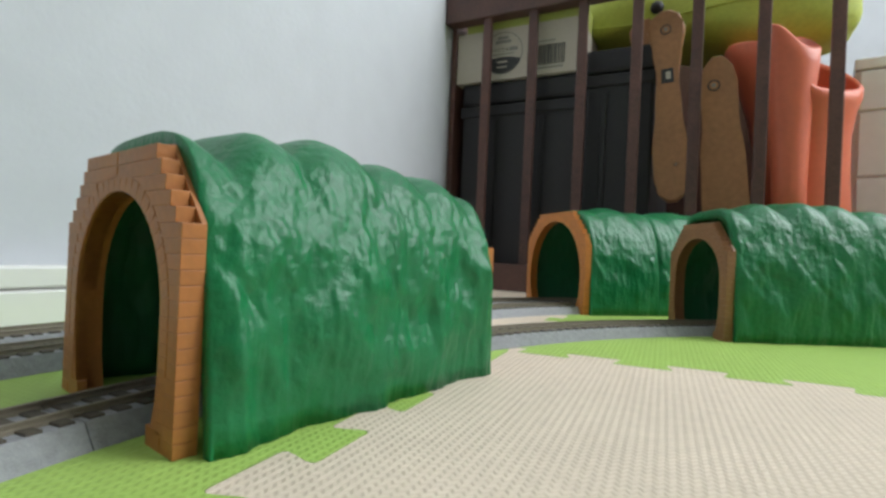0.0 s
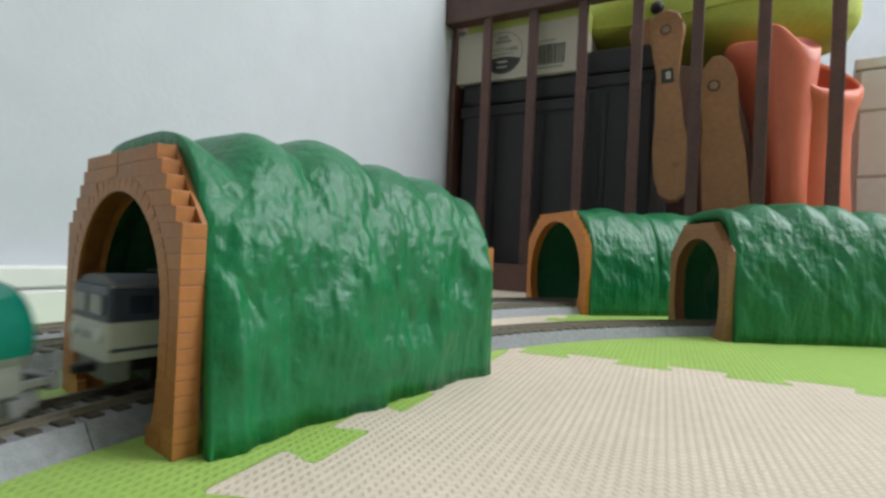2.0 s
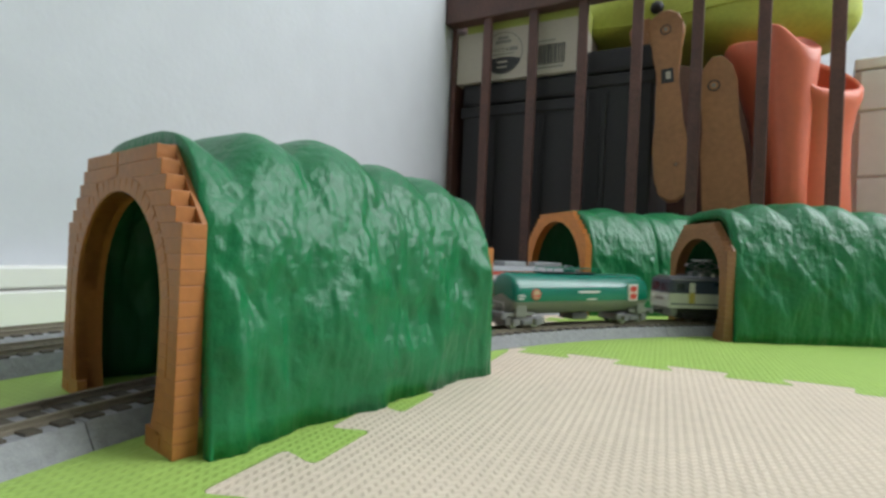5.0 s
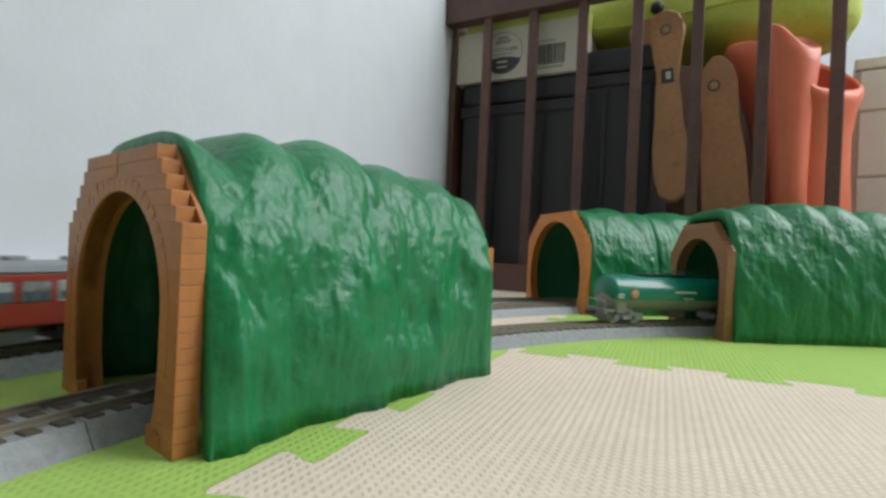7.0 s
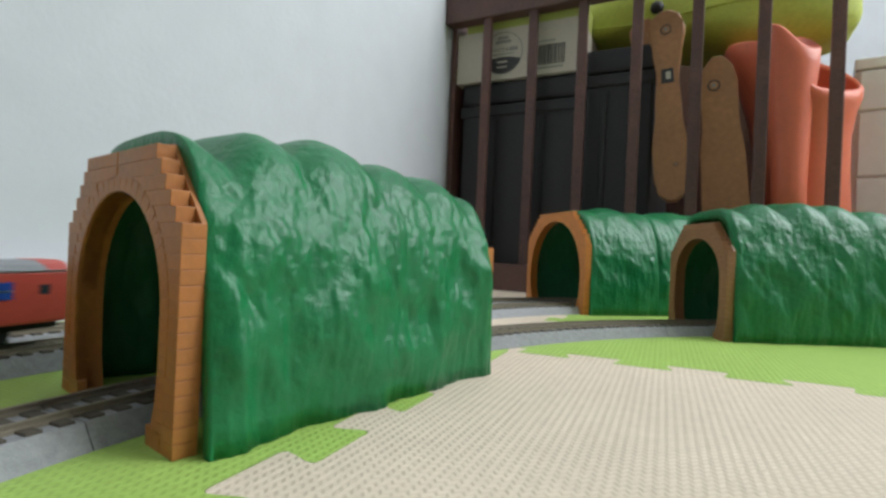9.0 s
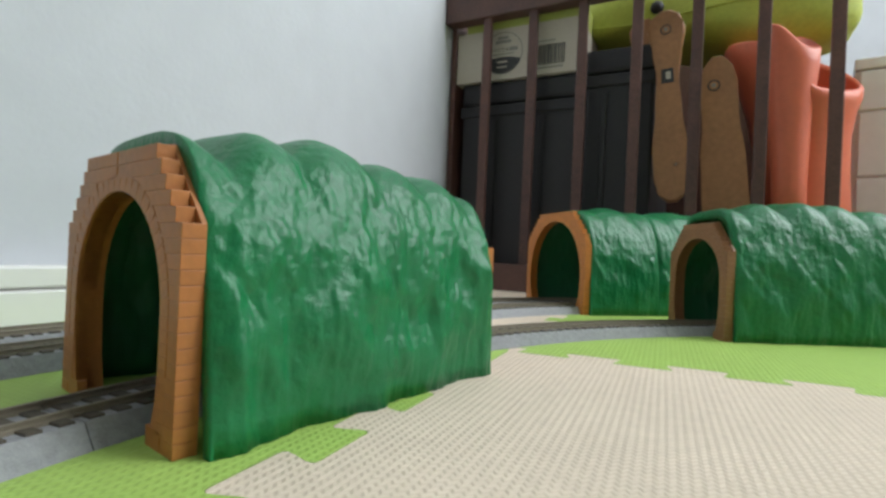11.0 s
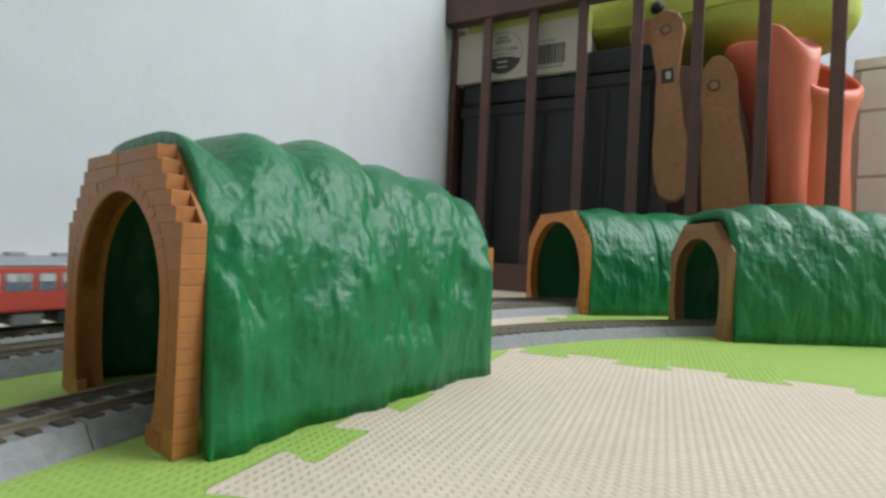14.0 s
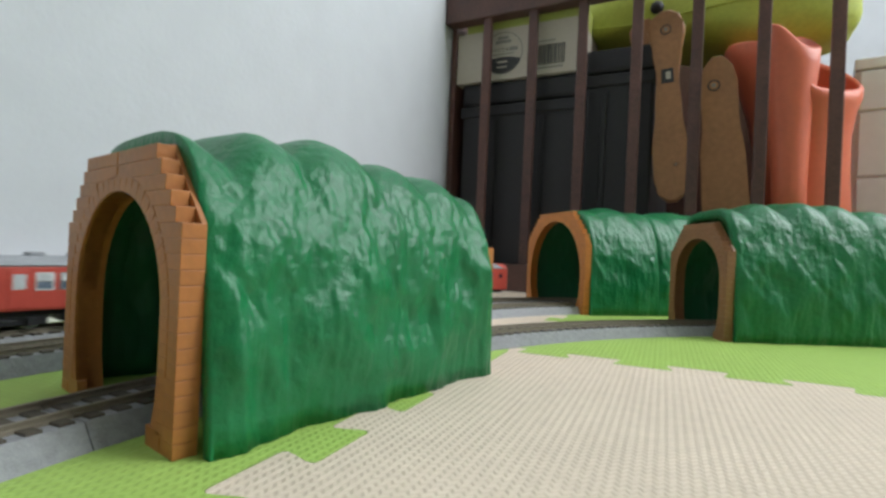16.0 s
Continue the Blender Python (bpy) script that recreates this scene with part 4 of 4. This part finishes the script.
        bogie(th, sx * 36, 13, 2.9, M_UNDERGREY)
        part("valve_box", box(-5, 5, -5, 5, 2.8, 6.0, 0.4), M_UNDERGREY, th)
    return th


def railcar(label, cab):
    """A red diesel car. cab: +1 a cab at the leading end, -1 at the trailing end."""
    th = empty("diesel_railcar", label, "model train", "red railcars")
    h, L = 9.6, 76.6
    part("car_body", shell(-L, L, [(-h + 0.3, 7.2), (h - 0.3, 7.2), (h, 8.0), (h, 21.8), (h - 0.4, 22.6), (-h + 0.4, 22.6), (-h, 21.8), (-h, 8.0)]), M_RED, th, "vermilion red body")
    part("roof", shell(-L + 0.4, L - 0.4, [(-h + 0.2, 22.62), (h - 0.2, 22.62), (h - 1.6, 24.4), (h - 5, 25.6), (-h + 5, 25.6), (-h + 1.6, 24.4)]), M_GREYROOF, th, "grey rounded roof")
    side_pair(th, "rain_strip", -L + 1, L - 1, 22.4, 22.8, h, M_METAL, 0.2)
    x = -42.5 if cab < 0 else -64.0
    k = 0
    while x < (60 if cab < 0 else 40):
        w = 6.6 if k % 3 else 4.4
        for stop in (-52.0, 43.0):
            if x < stop - 3.0 and x + w > stop - 2.0:
                w = stop - x
        if x < 51.5 and x + w > 43.5:
            x = 52.0
        if x < -43.5 and x + w > -51.5:
            x = -42.5
        side_pair(th, "window_frame", x - 0.5, x + w + 0.5, 14.0, 20.2, h, M_WHITE if k % 4 == 0 else M_METAL, 0.12, 0.0)
        side_pair(th, "window_pane", x, x + w, 17.1, 19.8, h, M_GLASSY, 0.2, 0.05)
        side_pair(th, "lower_pane", x, x + w, 14.5, 17.05, h, M_SHADEWIN, 0.2, 0.05)
        if w > 6:
            side_pair(th, "window_post", x + w / 2 - 0.35, x + w / 2 + 0.35, 14.5, 19.8, h, M_METAL, 0.3)
        part("window_bar", box(x, x + w, -h - 0.3, h + 0.3, 16.9, 17.3), M_METAL, th)
        x += w + 2.6
        k += 1
    for sx in (-1, 1):
        a, b = sorted((sx * 44.5, sx * 50.5))
        side_pair(th, "door", a, b, 8.2, 20.8, h, M_RED, 0.25, 0.15)
        side_pair(th, "door_window", a + 1.2, b - 1.2, 14.5, 19.6, h, M_GLASSY, 0.32, 0.05)
        if sx == cab:
            a, b = sorted((sx * 54.2, sx * 60.2))
            side_pair(th, "saloon_window", a, b, 14.6, 19.6, h, M_BLUEWIN, 0.3, 0.05, "blue-tinted window")
            part("window_bar", box(a, b, -h - 0.4, h + 0.4, 16.9, 17.2), M_METAL, th)
            a, b = sorted((sx * 67.4, sx * 70.2))
            side_pair(th, "cab_window", a, b, 15.7, 18.6, h, M_DARKWIN, 0.25, 0.05)
            part("cab_roof", shell(min(sx * 69, sx * (L - 0.3)), max(sx * 69, sx * (L - 0.3)), [(-h + 0.1, 22.4), (h - 0.1, 22.4), (h - 1.4, 24.5), (h - 5, 25.75), (-h + 5, 25.75), (-h + 1.4, 24.5)]), M_RED, th, "red roof end over the cab")
        else:
            a, b = sorted((sx * 67.2, sx * 73.0))
            side_pair(th, "end_saloon_window", a, b, 14.2, 19.8, h, M_DARKWIN, 0.25, 0.05)
            part("window_bar", box(a, b, -h - 0.4, h + 0.4, 16.9, 17.2), M_WHITE, th)
        a, b = sorted((sx * (L - 0.3), sx * (L + 0.5)))
        for sy in (-1, 1):
            y0, y1 = sorted((sy * 3.2, sy * 8.0))
            part("end_window", box(a, b, y0, y1, 15.4, 19.8, 0.1), M_DARKWIN, th)
        part("gangway", box(min(sx * L, sx * (L + 1.6)), max(sx * L, sx * (L + 1.6)), -2.6, 2.6, 7.6, 20.6, 0.3), M_UNDERGREY if sx != cab else M_RED, th)
        if sx == cab:
            part("head_lamp", cyl((sx * (L - 1), 0, 22.0), (sx * (L + 0.7), 0, 22.0), 1.2, seg=14), M_WHITE, th)
        part("coupler", box(min(sx * 76, sx * 78.7), max(sx * 76, sx * 78.7), -1.3, 1.3, 4.2, 6.0, 0.3), M_UNDER, th)
        bogie(th, sx * 50, 14, 2.9, M_UNDER)
    part("underframe", box(-L + 3, L - 3, -7.0, 7.0, 5.0, 7.2, 0.3), M_UNDER, th)
    for x0, w, m in ((-34, 14, M_UNDER), (-15, 9, M_UNDERGREY), (-2, 16, M_UNDER), (20, 7, M_UNDERGREY), (29, 9, M_UNDER)):
        part("engine_box", box(x0, x0 + w, -8.2, 8.2, 2.2, 6.6, 0.5), m, th)
    for x in (-41, -28, -12, 2, 16, 30, 43):
        part("roof_vent", box(x - 2.6, x + 2.6, -2.6, 2.6, 25.2, 27.0, 0.4), M_GREYROOF, th)
    a, b = sorted((-cab * 51.0, -cab * 73.0))
    part("roof_unit", box(a, b, -5, 5, 25.0, 28.6, 0.8), M_GREYROOF, th)
    return th


LOCO = locomotive()
TANKS = [tank_car()]
TANKS.append(copy_thing(TANKS[0], Matrix.Identity(4)))
CAR_A = [railcar("red railcar with grey roof and a driving cab", 1), railcar("red railcar with grey roof and blue-tinted windows", -1)]
CAR_B = [railcar("red railcar with grey roof, leading its train", 1), railcar("red railcar with grey roof and roof vents", -1)]


def ride(path, s, base, direction):
    """The pose of a car whose two bogies stand at s - base and s + base on the path."""
    a, b = path.at(s - base), path.at(s + base)
    c, d = (a + b) / 2, (b - a) * direction
    return Matrix.Translation((c[0] * MM, c[1] * MM, RAIL * MM)) @ Matrix.Rotation(math.atan2(d[1], d[0]), 4, "Z")


TIMES = [k * 0.25 for k in range(65)]


def motions():
    # freight train, clockwise on the inner loop, slowing a little; lengths along the loop from 0 degrees
    def nose(t):
        return -1012.8 + 92.0 * t + 22.0 * (1 - math.exp(-t / 2.2))

    def on_loop(s):
        left = min(1.0, max(0.0, (-s - 797.0) / 110.0))     # the train runs a little ahead before the first tunnel
        return (radians(515.5 - 360) + (s + 14.2 * left) / 346.0) * R_IN + 2 * math.pi * R_IN

    for ob, back, base in ((LOCO, 62.3, 36.0), (TANKS[0], 191.7, 36.0), (TANKS[1], 308.7, 36.0)):
        walk(ob, [(t, ride(PATH_IN, on_loop(nose(t) - back), base, 1)) for t in TIMES])
    # railcars leaving to the left on the near outer track
    for ob, back in zip(CAR_A, (236.0, 78.5)):
        walk(ob, [(t, ride(PATH_A, PATH_A.zero + 620.0 - 104.5 * (t - 6.5) - back, 50.0, -1)) for t in TIMES])
    # railcars coming from the left on the far outer track
    for ob, back in zip(CAR_B, (78.5, 236.0)):
        walk(ob, [(t, ride(PATH_B, PATH_B.zero + 389.0 + 96.5 * (t - 13.1) - back, 50.0, 1)) for t in TIMES])


motions()
